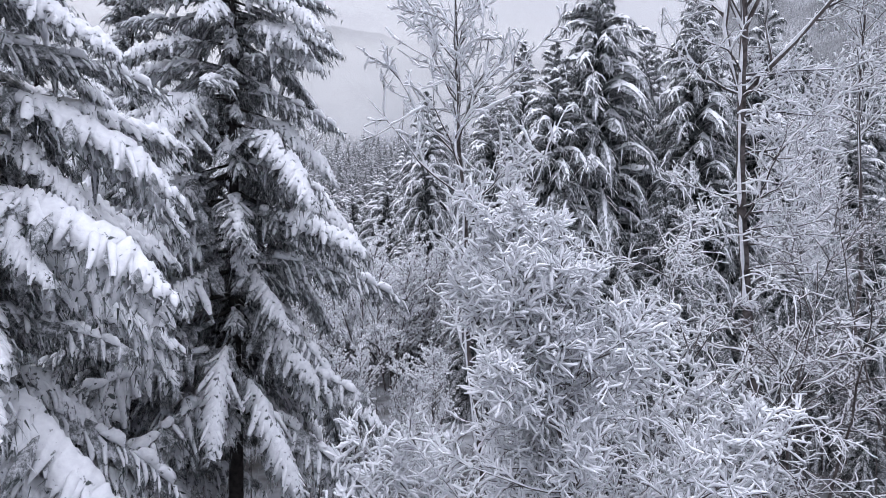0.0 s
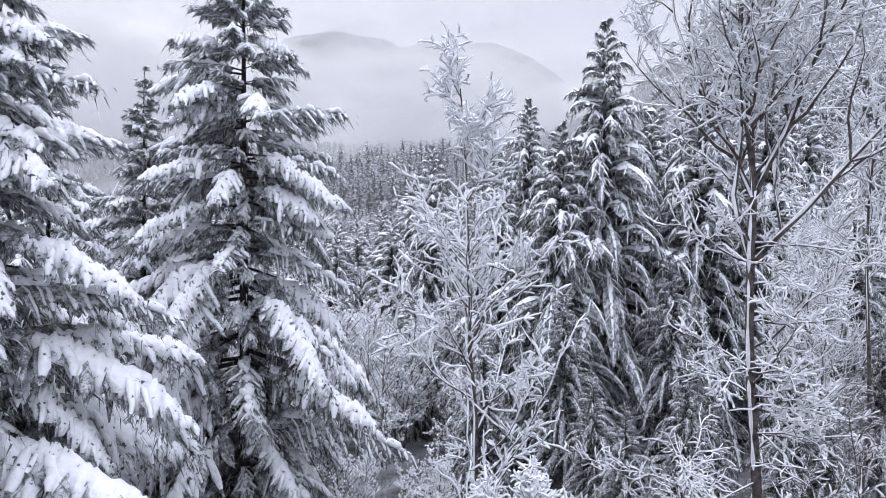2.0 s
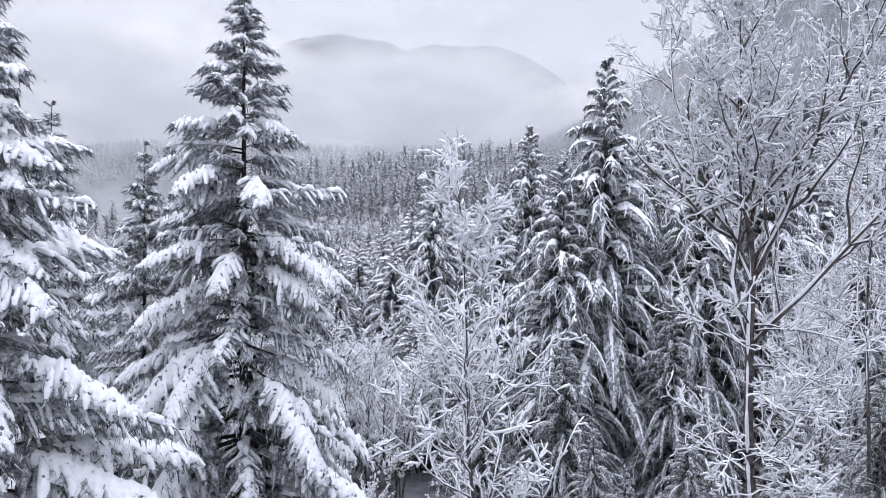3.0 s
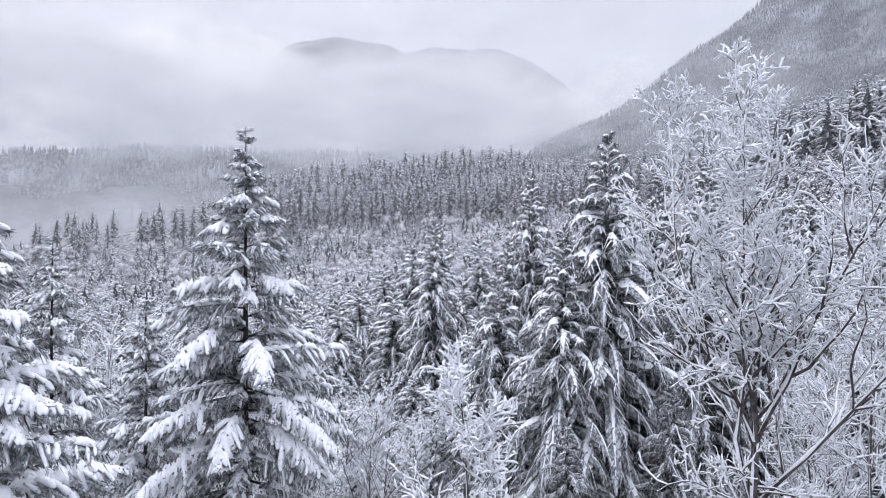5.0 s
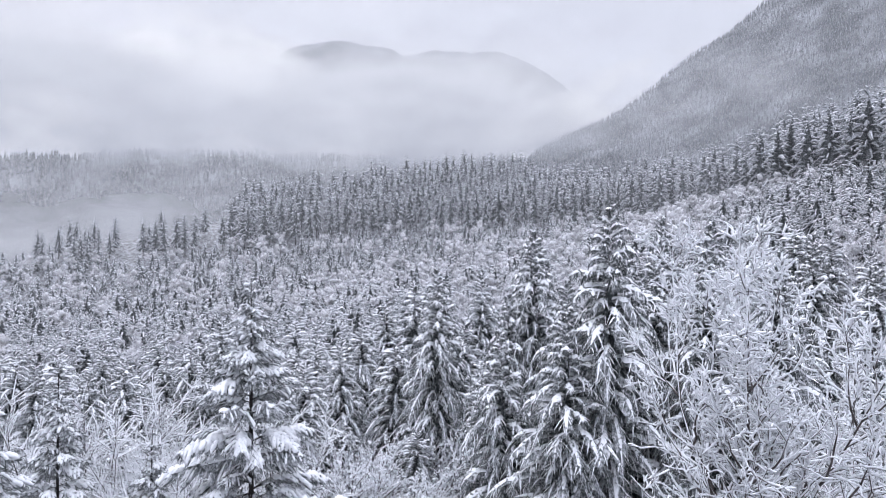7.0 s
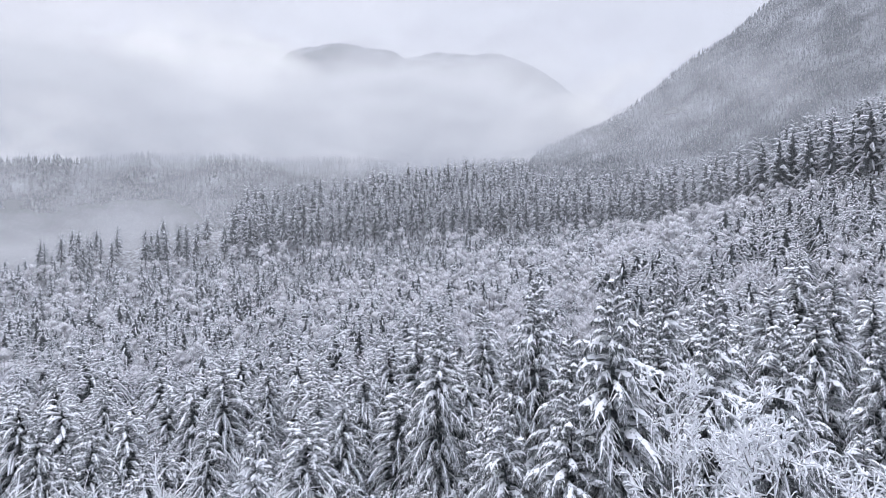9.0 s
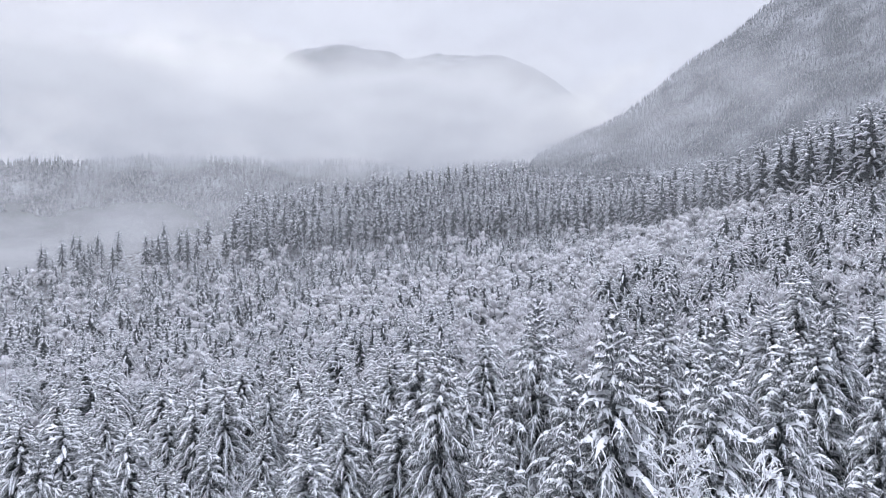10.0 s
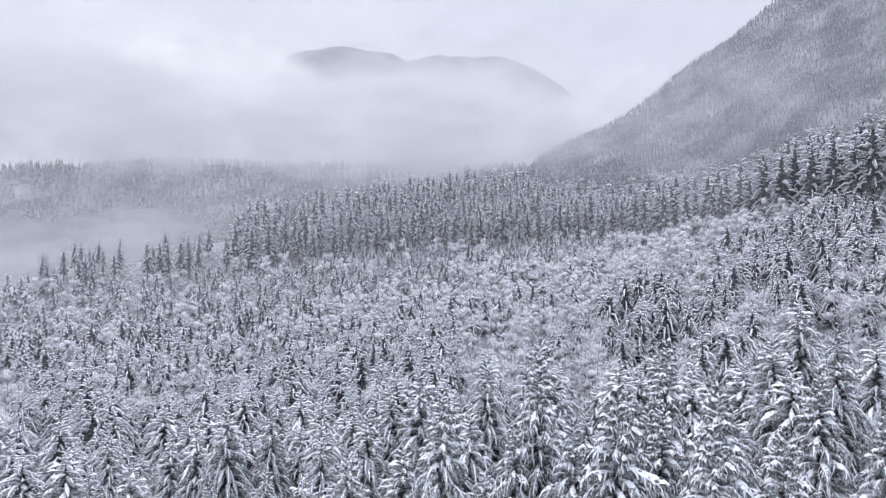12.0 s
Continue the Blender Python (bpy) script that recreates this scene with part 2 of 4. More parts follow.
def grid(x0, x1, nx, y0, y1, ny):
    return np.meshgrid(np.linspace(x0, x1, nx), np.linspace(y0, y1, ny), indexing="ij")


hx, hy = grid(-1500, 900, 90, 740, 2000, 60)
tagged(sheet("hill", hx, hy, hill_z(hx, hy), [MOUNTAIN]), "snowy wooded hillside across a misty valley", "hill", kind="structure")
sx, sy = grid(-150, 2300, 90, 760, 2700, 70)
tagged(sheet("mountainside", sx, sy, spur_z(sx, sy), [MOUNTAIN]), "steep mountainside covered in frosted conifer forest", "mountain", kind="structure")


def peak(name, cx, cy, high, spread_x, spread_y, seed, label):
    xs, ys = grid(cx - 2.2 * spread_x, cx + 2.2 * spread_x, 110, cy - 900, cy + 450, 46)
    r = np.sqrt(((xs - cx) / spread_x) ** 2 + ((ys - cy) / spread_y) ** 2)
    z = high * (1.02 * np.exp(-(r ** 2) * 0.34)) + 30 * fractal(xs, ys, 620, 6, seed)
    z = z - 1100 * np.clip((cy - 420 - ys) / 480, 0, 1)
    tagged(sheet(name, xs, ys, z, [MOUNTAIN]), label, "mountain", kind="structure")


peak("mountain_west", -560, 3600, 1068, 620, 700, 21, "distant rounded mountain half hidden by cloud")
peak("mountain_middle", 210, 3700, 1040, 520, 700, 22, "distant wooded mountain behind drifting cloud")
peak("mountain_far", -60, 4300, 1230, 900, 700, 23, "faint snowy mountain behind the nearer peaks")


# ---- mist ----
def mist(name, radius, z0, z1, build, label, lift=0.97, tones=None, glows=False):
    """A thin curved bank of mist at a distance; build(tree, coordinates) gives its density."""
    a = np.radians(np.linspace(-58, 58, 60))[:, None] + 0 * np.zeros((1, 12))
    z = np.linspace(z0, z1, 12)[None] + 0 * a
    ob = sheet(name, radius * np.sin(a), radius * np.cos(a), z, [])
    m = bpy.data.materials.new(name)
    m.use_nodes = True
    t = m.node_tree
    t.nodes.clear()
    out, mix = t.nodes.new("ShaderNodeOutputMaterial"), t.nodes.new("ShaderNodeMixShader")
    clear, dif, thru = t.nodes.new("ShaderNodeBsdfTransparent"), t.nodes.new("ShaderNodeBsdfDiffuse"), t.nodes.new("ShaderNodeBsdfTranslucent")
    half = t.nodes.new("ShaderNodeMixShader")
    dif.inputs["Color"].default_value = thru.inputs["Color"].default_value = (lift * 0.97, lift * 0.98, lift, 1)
    co = t.nodes.new("ShaderNodeTexCoord")
    sep = t.nodes.new("ShaderNodeSeparateXYZ")
    t.links.new(co.outputs["Object"], sep.inputs["Vector"])
    density = build(t, co.outputs["Object"], sep)
    t.links.new(dif.outputs["BSDF"], half.inputs[1])
    t.links.new(thru.outputs["BSDF"], half.inputs[2])
    t.links.new(density, mix.inputs["Fac"])
    t.links.new(clear.outputs["BSDF"], mix.inputs[1])
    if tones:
        # cloud shading put into the colour: greyer low, brighter towards its top, with soft billows
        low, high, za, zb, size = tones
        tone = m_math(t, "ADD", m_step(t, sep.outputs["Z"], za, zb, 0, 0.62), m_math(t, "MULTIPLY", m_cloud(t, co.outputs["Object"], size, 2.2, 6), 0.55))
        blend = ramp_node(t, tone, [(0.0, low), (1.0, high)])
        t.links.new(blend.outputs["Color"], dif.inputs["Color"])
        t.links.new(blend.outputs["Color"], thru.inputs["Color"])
    if glows:
        # distant cloud given its own emission in the shaded tones, not lit by the scene
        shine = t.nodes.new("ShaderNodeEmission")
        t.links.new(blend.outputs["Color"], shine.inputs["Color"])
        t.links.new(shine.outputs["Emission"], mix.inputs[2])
    else:
        t.links.new(half.outputs["Shader"], mix.inputs[2])
    t.links.new(mix.outputs["Shader"], out.inputs["Surface"])
    ob.data.materials.append(m)
    ob.visible_shadow = False
    return tagged(ob, label, "mist", kind="structure")


def m_math(t, op, a, b):
    n = t.nodes.new("ShaderNodeMath")
    n.operation = op
    for k, s in enumerate((a, b)):
        if isinstance(s, (int, float)):
            n.inputs[k].default_value = s
        else:
            t.links.new(s, n.inputs[k])
    return n.outputs["Value"]


def m_step(t, source, a, b, lo, hi):
    """Smooth passage from lo at a to hi at b."""
    n = t.nodes.new("ShaderNodeMapRange")
    n.interpolation_type = "SMOOTHSTEP"
    n.inputs["From Min"].default_value, n.inputs["From Max"].default_value = a, b
    n.inputs["To Min"].default_value, n.inputs["To Max"].default_value = lo, hi
    t.links.new(source, n.inputs["Value"])
    return n.outputs["Result"]


def m_cloud(t, co, size, stretch, detail=5):
    mp = t.nodes.new("ShaderNodeMapping")
    mp.inputs["Scale"].default_value = (1 / size, 1 / size, stretch / size)
    nz = t.nodes.new("ShaderNodeTexNoise")
    nz.inputs["Scale"].default_value, nz.inputs["Detail"].default_value = 1.0, detail
    nz.inputs["Roughness"].default_value = 0.5
    t.links.new(co, mp.inputs["Vector"])
    t.links.new(mp.outputs["Vector"], nz.inputs["Vector"])
    return m_step(t, nz.outputs["Fac"], 0.25, 0.75, 0, 1)


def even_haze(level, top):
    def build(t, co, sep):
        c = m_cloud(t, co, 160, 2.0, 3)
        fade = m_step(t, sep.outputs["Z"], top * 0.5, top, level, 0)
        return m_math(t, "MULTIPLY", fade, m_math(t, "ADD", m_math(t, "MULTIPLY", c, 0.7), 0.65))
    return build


def valley_fog(t, co, sep):
    """Fog that fills the valley to the west."""
    c = m_cloud(t, co, 150, 2.4, 6)
    west = m_step(t, sep.outputs["X"], -60, -420, 0.04, 0.50)
    low = m_step(t, sep.outputs["Z"], 40, 135, 1.0, 0.10)
    return m_math(t, "MULTIPLY", m_math(t, "MULTIPLY", west, low), m_math(t, "ADD", m_math(t, "MULTIPLY", c, 1.1), 0.45))


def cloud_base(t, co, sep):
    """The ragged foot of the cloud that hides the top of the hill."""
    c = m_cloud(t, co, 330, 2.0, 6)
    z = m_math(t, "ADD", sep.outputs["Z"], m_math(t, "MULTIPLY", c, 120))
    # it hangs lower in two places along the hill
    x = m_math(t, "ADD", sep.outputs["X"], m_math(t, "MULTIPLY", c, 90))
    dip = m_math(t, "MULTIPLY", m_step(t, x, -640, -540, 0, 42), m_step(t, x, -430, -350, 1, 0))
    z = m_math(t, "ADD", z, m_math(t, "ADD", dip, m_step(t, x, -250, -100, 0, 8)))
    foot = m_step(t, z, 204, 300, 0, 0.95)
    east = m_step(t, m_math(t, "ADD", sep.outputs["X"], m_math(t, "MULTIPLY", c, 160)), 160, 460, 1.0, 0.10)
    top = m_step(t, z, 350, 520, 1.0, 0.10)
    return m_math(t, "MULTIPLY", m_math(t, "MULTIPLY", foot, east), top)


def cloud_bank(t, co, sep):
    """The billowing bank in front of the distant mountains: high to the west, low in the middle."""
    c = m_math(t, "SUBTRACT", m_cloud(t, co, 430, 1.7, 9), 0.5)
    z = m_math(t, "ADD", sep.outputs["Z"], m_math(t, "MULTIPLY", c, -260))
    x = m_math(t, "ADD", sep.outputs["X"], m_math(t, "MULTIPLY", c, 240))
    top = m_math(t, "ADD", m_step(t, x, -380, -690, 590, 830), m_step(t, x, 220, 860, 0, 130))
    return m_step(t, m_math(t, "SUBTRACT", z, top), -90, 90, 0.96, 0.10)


def flank_mist(t, co, sep):
    """Shreds of mist that drift along the mountain flank."""
    c = m_cloud(t, co, 190, 1.6, 6)
    x = m_math(t, "ADD", sep.outputs["X"], m_math(t, "MULTIPLY", c, 120))
    z = m_math(t, "ADD", sep.outputs["Z"], m_math(t, "MULTIPLY", c, 60))
    here = m_math(t, "MULTIPLY", m_step(t, x, 380, 500, 0, 1), m_step(t, x, 600, 740, 1, 0))
    here = m_math(t, "MULTIPLY", here, m_math(t, "MULTIPLY", m_step(t, z, 260, 330, 0, 1), m_step(t, z, 345, 420, 1, 0)))
    return m_math(t, "MULTIPLY", m_math(t, "MULTIPLY", here, c), 0.55)


# mist tones with shading in them: grey at the foot, pale above
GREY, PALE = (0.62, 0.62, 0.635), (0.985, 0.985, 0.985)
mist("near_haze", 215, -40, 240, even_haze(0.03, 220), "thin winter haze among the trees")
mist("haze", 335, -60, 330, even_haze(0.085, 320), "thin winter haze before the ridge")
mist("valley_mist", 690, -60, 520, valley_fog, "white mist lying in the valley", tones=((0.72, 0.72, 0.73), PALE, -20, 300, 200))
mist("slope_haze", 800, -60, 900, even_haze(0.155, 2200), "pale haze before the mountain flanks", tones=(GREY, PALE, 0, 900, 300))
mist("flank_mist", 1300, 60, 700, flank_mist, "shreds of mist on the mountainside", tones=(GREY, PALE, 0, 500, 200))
# the two cloud sheets glow; their dim undersides are painted in
mist("cloud_foot", 1230, 60, 900, cloud_base, "ragged low cloud on the hillside", tones=((0.365, 0.39, 0.48), (0.73, 0.75, 0.865), 150, 360, 240), glows=True)
mist("cloud_bank", 2750, -100, 2600, cloud_bank, "bank of low cloud before the mountains", tones=((0.40, 0.425, 0.53), (0.90, 0.91, 1.0), 200, 720, 480), glows=True)


# ---- conifers ----
def blanket(rng, axis, s0, s1, wide, thick, lobes, nu=20):
    """A quilt of snow draped over a limb: domed, with lobed hanging edges, tucked in below."""
    s = np.linspace(s0, s1, nu)
    mid, _ = along(np.repeat(axis[None], nu, 0), s)
    env = np.sin(np.pi * np.clip((s - s0) / (s1 - s0), 0.0, 1.0)) ** 0.45
    rows = []
    w = np.array([-0.75, -1.0, -0.55, 0.0, 0.55, 1.0, 0.75])
    ph = rng.uniform(0, 6.28, 4)
    for side in (-1, 1):
        f = s * lobes * 6.28
        rows.append(0.70 + 0.20 * np.sin(f + ph[0] * side) + 0.13 * np.sin(1.7 * f + ph[1] * side) + 0.10 * np.sin(2.6 * f + ph[3] * side))
    half = np.where(w[None] < 0, rows[0][:, None], rows[1][:, None]) * (wide * env)[:, None]
    across = half * w[None]
    lump = 1 + 0.34 * np.sin(s * 17 + ph[2])[:, None] + rng.normal(0, 0.24, (nu, 7))
    dome = np.array([-0.95, -0.6, 0.55, 1.0, 0.55, -0.6, -0.95])
    z = mid[:, 2:3] + thick * env[:, None] * lump * dome[None] - 0.50 * np.abs(across) - 0.9 * across ** 2
    x = mid[:, 0:1] + 0.35 * np.abs(across) + rng.normal(0, 0.018, (nu, 7))
    y = mid[:, 1:2] + across
    v = np.stack([x + 0 * y, y, z], -1).reshape(-1, 3)
    i = np.arange(nu - 1)[:, None] * 7 + np.arange(6)[None]
    return v, np.stack([i, i + 7, i + 8, i + 1], -1).reshape(-1, 4)


def snow_ribbons(rng, p, half, rough=0.6):
    """Snow lying along the polylines p: a ridge with two uneven edges that hang a little."""
    m, n, _ = p.shape
    t = np.empty_like(p)
    t[:, 1:] = p[:, 1:] - p[:, :-1]
    t[:, 0] = t[:, 1]
    side = np.stack([-t[..., 1], t[..., 0], 0 * t[..., 0]], -1)
    side = side / np.maximum(np.linalg.norm(side, axis=-1, keepdims=True), 1e-6)
    wide = half[:, :, None] * rng.uniform(1 - rough, 1 + rough, (m, n, 3))
    v = p[:, :, None] + side[:, :, None] * (wide * np.array([-1.0, 0.0, 1.0]))[..., None]
    v[..., 2] += wide * np.array([-0.75, 0.55, -0.75])
    i = np.arange(m)[:, None, None] * n * 3 + np.arange(n - 1)[None, :, None] * 3 + np.arange(2)
    return v.reshape(-1, 3), np.stack([i, i + 3, i + 4, i + 1], -1).reshape(-1, 4)


def bough_meshes(seed, length, pairs, needles, heavy):
    """A drooping bough along x: (wood and needles, snow that lies on it)."""
    rng = np.random.default_rng(seed)
    n = 9
    s = np.linspace(0, 1, n)
    sway = rng.normal(0, 0.04) * length
    sag = rng.uniform(0.30, 0.46) if heavy else rng.uniform(0.16, 0.30)
    axis = np.stack([length * (s - 0.10 * s ** 3), sway * np.sin(s * 3), length * (0.12 * s - sag * s ** 2 + 0.03 * s ** 4)], -1)[None]
    m = 2 * pairs
    at = np.clip(0.20 + 0.80 * (np.arange(m) + rng.uniform(0, 0.8, m)) / m, 0, 0.985)
    root, way = along(np.repeat(axis, m, 0), at)
    hand = np.where(np.arange(m) % 2 == 0, 1.0, -1.0)
    size = (0.14 + 0.24 * min(length, 2.6) * (1 - at) ** 0.75 * (0.45 + 0.55 * np.minimum(1, at / 0.35))) * rng.uniform(0.6, 1.25, m)
    ang = np.radians(rng.uniform(30, 66, m)) * hand
    out = np.stack([np.cos(ang), np.sin(ang), way[:, 2] * 0.7 - 0.05], -1)
    u = np.linspace(0, 1, 4)[None, :, None]
    lets = root[:, None] + out[:, None] * size[:, None, None] * u
    lets[..., 2] -= size[:, None] * rng.uniform(0.35, 1.0, (m, 1)) * (u[..., 0] ** 2)
    lets += rng.normal(0, 0.02, lets.shape) * u
    wood = Heap()
    # flat hanging sprays along the limb and its branchlets
    wood.add(*snow_ribbons(rng, lets - np.array([0, 0, 0.02]), (0.035 + 0.075 * size)[:, None] * np.array([[0.6, 1.0, 0.9, 0.15]]), 0.5), 2)
    wood.add(*snow_ribbons(rng, axis[:, 1:] - np.array([0, 0, 0.02]), (0.05 + 0.035 * length) * np.interp(s[1:], [0, 0.4, 0.85, 1], [0.3, 1, 0.9, 0.2])[None], 0.5), 2)
    wood.add(*tubes(axis[:, ::2], (0.006 + 0.009 * length) * (1.05 - s[::2])[None], 4), 0)
    k = needles
    uu = rng.uniform(0.02, 1.0, m * k)
    base, fwd = along(np.repeat(lets, k, 0), uu)
    down = np.stack([rng.normal(0, 0.5, m * k), rng.normal(0, 0.5, m * k), -rng.uniform(0.0, 1.2, m * k)], -1)
    wood.add(*blades(base, unit(fwd * rng.uniform(0.3, 1.0, (m * k, 1)) + down), rng.uniform(0.06, 0.17, m * k), rng.uniform(0.014, 0.030, m * k), rng), 1)
    ka = int(needles * pairs * 0.8)
    base, fwd = along(np.repeat(axis, ka, 0), rng.uniform(0.16, 1, ka))
    wild = rng.normal(0, 0.6, (ka, 3))
    wild[:, 2] -= 0.35
    wood.add(*blades(base, unit(fwd * 0.7 + wild), rng.uniform(0.07, 0.17, ka), rng.uniform(0.018, 0.042, ka), rng), 1)
    kc = int(75 * length)
    base, fwd = along(np.repeat(axis, kc, 0), rng.uniform(0.15, 1.0, kc))
    base = base + rng.normal(0, 0.12 * length ** 0.6, (kc, 3)) * np.array([0.6, 1, 0.1])
    base[:, 2] -= 0.05 + 0.6 * np.abs(base[:, 1])
    wood.add(*blades(base, unit(fwd * 0.5 + rng.normal(0, 0.35, (kc, 3)) - np.array([0, 0, 0.9])), rng.uniform(0.10, 0.26, kc), rng.uniform(0.014, 0.034, kc), rng), 1)
    snow = Heap()
    if heavy:
        snow.add(*blanket(rng, axis[0], 0.24, 1.02, 0.07 + 0.105 * length ** 0.8, 0.04 + 0.042 * min(length, 2.4), 2.6 + 2.6 * length, 12 + int(9 * length)))
        keep = np.where((rng.uniform(size=m) < 0.8) & (at > 0.28))[0]
    else:
        # clumps left on the limb here and there
        for c0 in rng.uniform(0.2, 0.95, 4 + int(2.4 * length)):
            q, _ = along(np.repeat(axis, 5, 0), np.clip(c0 + np.linspace(-0.5, 0.5, 5) * rng.uniform(0.12, 0.30) / length ** 0.5, 0.02, 1))
            r = (0.03 + 0.025 * length) * np.array([0.1, 0.8, 1, 0.8, 0.1]) * rng.uniform(0.6, 1.3, 5)
            q[:, 2] += r * 0.6
            q[:, 1] += rng.normal(0, 0.04)
            snow.add(*tubes(q[None], r[None], 6, 0.7))
        keep = np.where(rng.uniform(size=m) < 0.86)[0]
    uk = np.array([0.05, 0.4, 0.8, 0.92])
    f, _ = along(lets[keep][np.repeat(np.arange(len(keep)), 4)], np.tile(uk, len(keep)))
    f = f.reshape(-1, 4, 3)
    fr = np.array([0.3, 0.9, 1.0, 0.5]) * ((0.034 if heavy else 0.024) + (0.062 if heavy else 0.046) * np.minimum(size[keep], 0.8))[:, None] * rng.uniform(0.5, 1.35, (len(keep), 4))
    f[..., 2] += fr * 0.8
    snow.add(*tubes(f, fr, 6 if heavy else 4, 0.75))
    return wood.mesh("bough", [BARK, NEEDLE, FROND]), snow.mesh("snow_load", [SNOW_PAD])


BOUGH_LENGTHS = (0.5, 1.0, 1.7, 2.6, 3.6)
BOUGHS = {}
for bi, bl in enumerate(BOUGH_LENGTHS):
    for bv in range(5):
        BOUGHS[bi, bv] = bough_meshes(100 + 10 * bi + bv, bl, (3, 5, 8, 11, 14)[bi], (18, 20, 22, 22, 22)[bi], bv < 3)


def trunk_mesh(height, radius, seed, mats, sides=9, lean=0.0):
    rng = np.random.default_rng(seed)
    n = 14
    s = np.linspace(0, 1, n)
    p = np.stack([np.cumsum(rng.normal(0, 0.02, n)) + lean * s, np.cumsum(rng.normal(0, 0.02, n)), s * height], -1)[None]
    r = radius * (1 - s) ** 0.85 * (1 + 0.35 * np.exp(-s * 14)) + 0.008
    return Heap().add(*tubes(p, r[None], sides)).mesh("trunk", mats), p[0]


def tall_conifer(x, y, tip, seed, label, reach=1.0, girth=0.19, spacing=0.46, bare=0.19, laden=10.0, gap=None):
    """A near conifer: a trunk, and boughs of its own that each carry snow."""
    rng = np.random.default_rng(seed)
    foot = float(ground_z(x, y)) - 0.15
    height = tip - foot
    root = tagged(new("conifer_tree"), label, "conifer", "snowy conifers near the clearing")
    root.location = (x, y, foot)
    me, spine = trunk_mesh(height, girth, seed, [BARK])
    part("trunk", me, root, "dark straight trunk")
    d = 0.12
    while d < height * (1 - bare):
        want = min(4.3, 0.42 * d ** 0.97 + 0.05) * reach
        for a in np.arange(int(rng.integers(5, 8))) * 2 * np.pi / 6 + rng.uniform(0, 6.28):
            ln = max(0.22, want * rng.uniform(0.62, 1.22))
            if gap is not None and d > 6.0 and abs((a - gap + math.pi) % (2 * math.pi) - math.pi) < 0.5 and rng.uniform() < 0.7:
                ln *= 0.3
            bi = int(np.argmin([abs(math.log(ln / b)) for b in BOUGH_LENGTHS]))
            wood, snow = BOUGHS[bi, int(rng.choice(5, p=((0.21, 0.21, 0.21, 0.185, 0.185) if laden < 12 else (0.28, 0.28, 0.28, 0.08, 0.08)) if d < laden else (0.15, 0.15, 0.15, 0.275, 0.275)))]
            z = height - d - rng.uniform(0, spacing)
            lift = np.interp(d, [0, 1.0, 4.0, 9.0, 16.0], [48, 30, 8, -12, -22]) + rng.normal(0, 7)
            k = ln / BOUGH_LENGTHS[bi]
            cx, cy = np.interp(z, spine[:, 2], spine[:, 0]), np.interp(z, spine[:, 2], spine[:, 1])
            ob = part("bough", wood, root)
            ob.matrix_basis = pose(cx, cy, z, 0, 0, math.degrees(a) + rng.uniform(-14, 14)) @ pose(0, 0, 0, rng.normal(0, 8), -lift, 0) @ Matrix.Diagonal((k, k * rng.uniform(0.9, 1.1), k, 1))
            tagged(part("snow_load", snow, ob, "thick soft white snow"), kind="stuff")
        d += spacing * np.interp(d, [0, 2, 12], [0.6, 0.9, 1.15])
    return root


CONE = [0.03, 0.08, 0.20, 0.42, 0.72, 0.95, 1.0]
FULL = [0.04, 0.12, 0.30, 0.55, 0.80, 0.96, 1.0]


def arched_boughs(rng, x, y, foot, high, width, k, bare, steps, shape=CONE, droop=1.0):
    """Limbs of many crowns at once, k to a tree: each reaches out, arches and hangs at its tip. Gives depth, length and polylines."""
    n = len(x)
    m = n * k
    d = np.clip(np.tile(((np.arange(k) + 0.5) / k) ** 0.80, n) + rng.normal(0, 0.5 / k, m), 0.003, 1)
    h, w = np.repeat(high, k), np.repeat(width, k)
    ln = w * np.interp(d, [0, 0.03, 0.10, 0.25, 0.5, 0.8, 1], shape) * rng.uniform(0.55, 1.2, m)
    az = np.tile(np.arange(k) * 2.39996, n) + np.repeat(rng.uniform(0, 6.28, n), k) + rng.normal(0, 0.25, m)
    lift = np.interp(d, [0, 0.04, 0.15, 0.5, 1], [1.6, 0.8, 0.42, 0.22, 0.10]) + rng.normal(0, 0.13, m)
    drop = droop * np.interp(d, [0, 0.08, 0.3, 1], [0.2, 0.45, 0.66, 0.74]) * rng.uniform(0.55, 1.35, m)
    s = np.linspace(0, 1, steps)[None]
    flat = ln[:, None] * (s - 0.16 * s ** 3)
    z = (np.repeat(foot, k) + h * (1 - d * (1 - bare)))[:, None] + ln[:, None] * (lift[:, None] * s - drop[:, None] * s ** 2.7)
    return d, ln, np.stack([np.repeat(x, k)[:, None] + flat * np.cos(az)[:, None], np.repeat(y, k)[:, None] + flat * np.sin(az)[:, None], z], -1)


def side_shoots(rng, axis, ln, per, steps, longest=0.55):
    """Branchlets to both sides of the limbs, drooping."""
    m = len(axis) * per
    at = np.clip(np.tile(0.22 + 0.78 * (np.arange(per) + 0.5) / per, len(axis)) + rng.uniform(-0.06, 0.06, m), 0.1, 0.99)
    root, way = along(np.repeat(axis, per, 0), at)
    hand = np.tile(np.where(np.arange(per) % 2 == 0, 1.0, -1.0), len(axis))
    side = unit(np.stack([-way[:, 1], way[:, 0], 0 * hand], -1)) * hand[:, None]
    size = np.clip(np.repeat(ln, per) * (0.12 + 0.26 * (1 - at)), 0.16, longest) * rng.uniform(0.6, 1.3, m)
    u = np.linspace(0, 1, steps)[None, :, None]
    p = root[:, None] + unit(way * 0.75 + side * rng.uniform(0.5, 1.1, (m, 1)))[:, None] * size[:, None, None] * u
    p[..., 2] -= size[:, None] * rng.uniform(0.45, 1.3, (m, 1)) * u[..., 0] ** 1.7
    return size, p


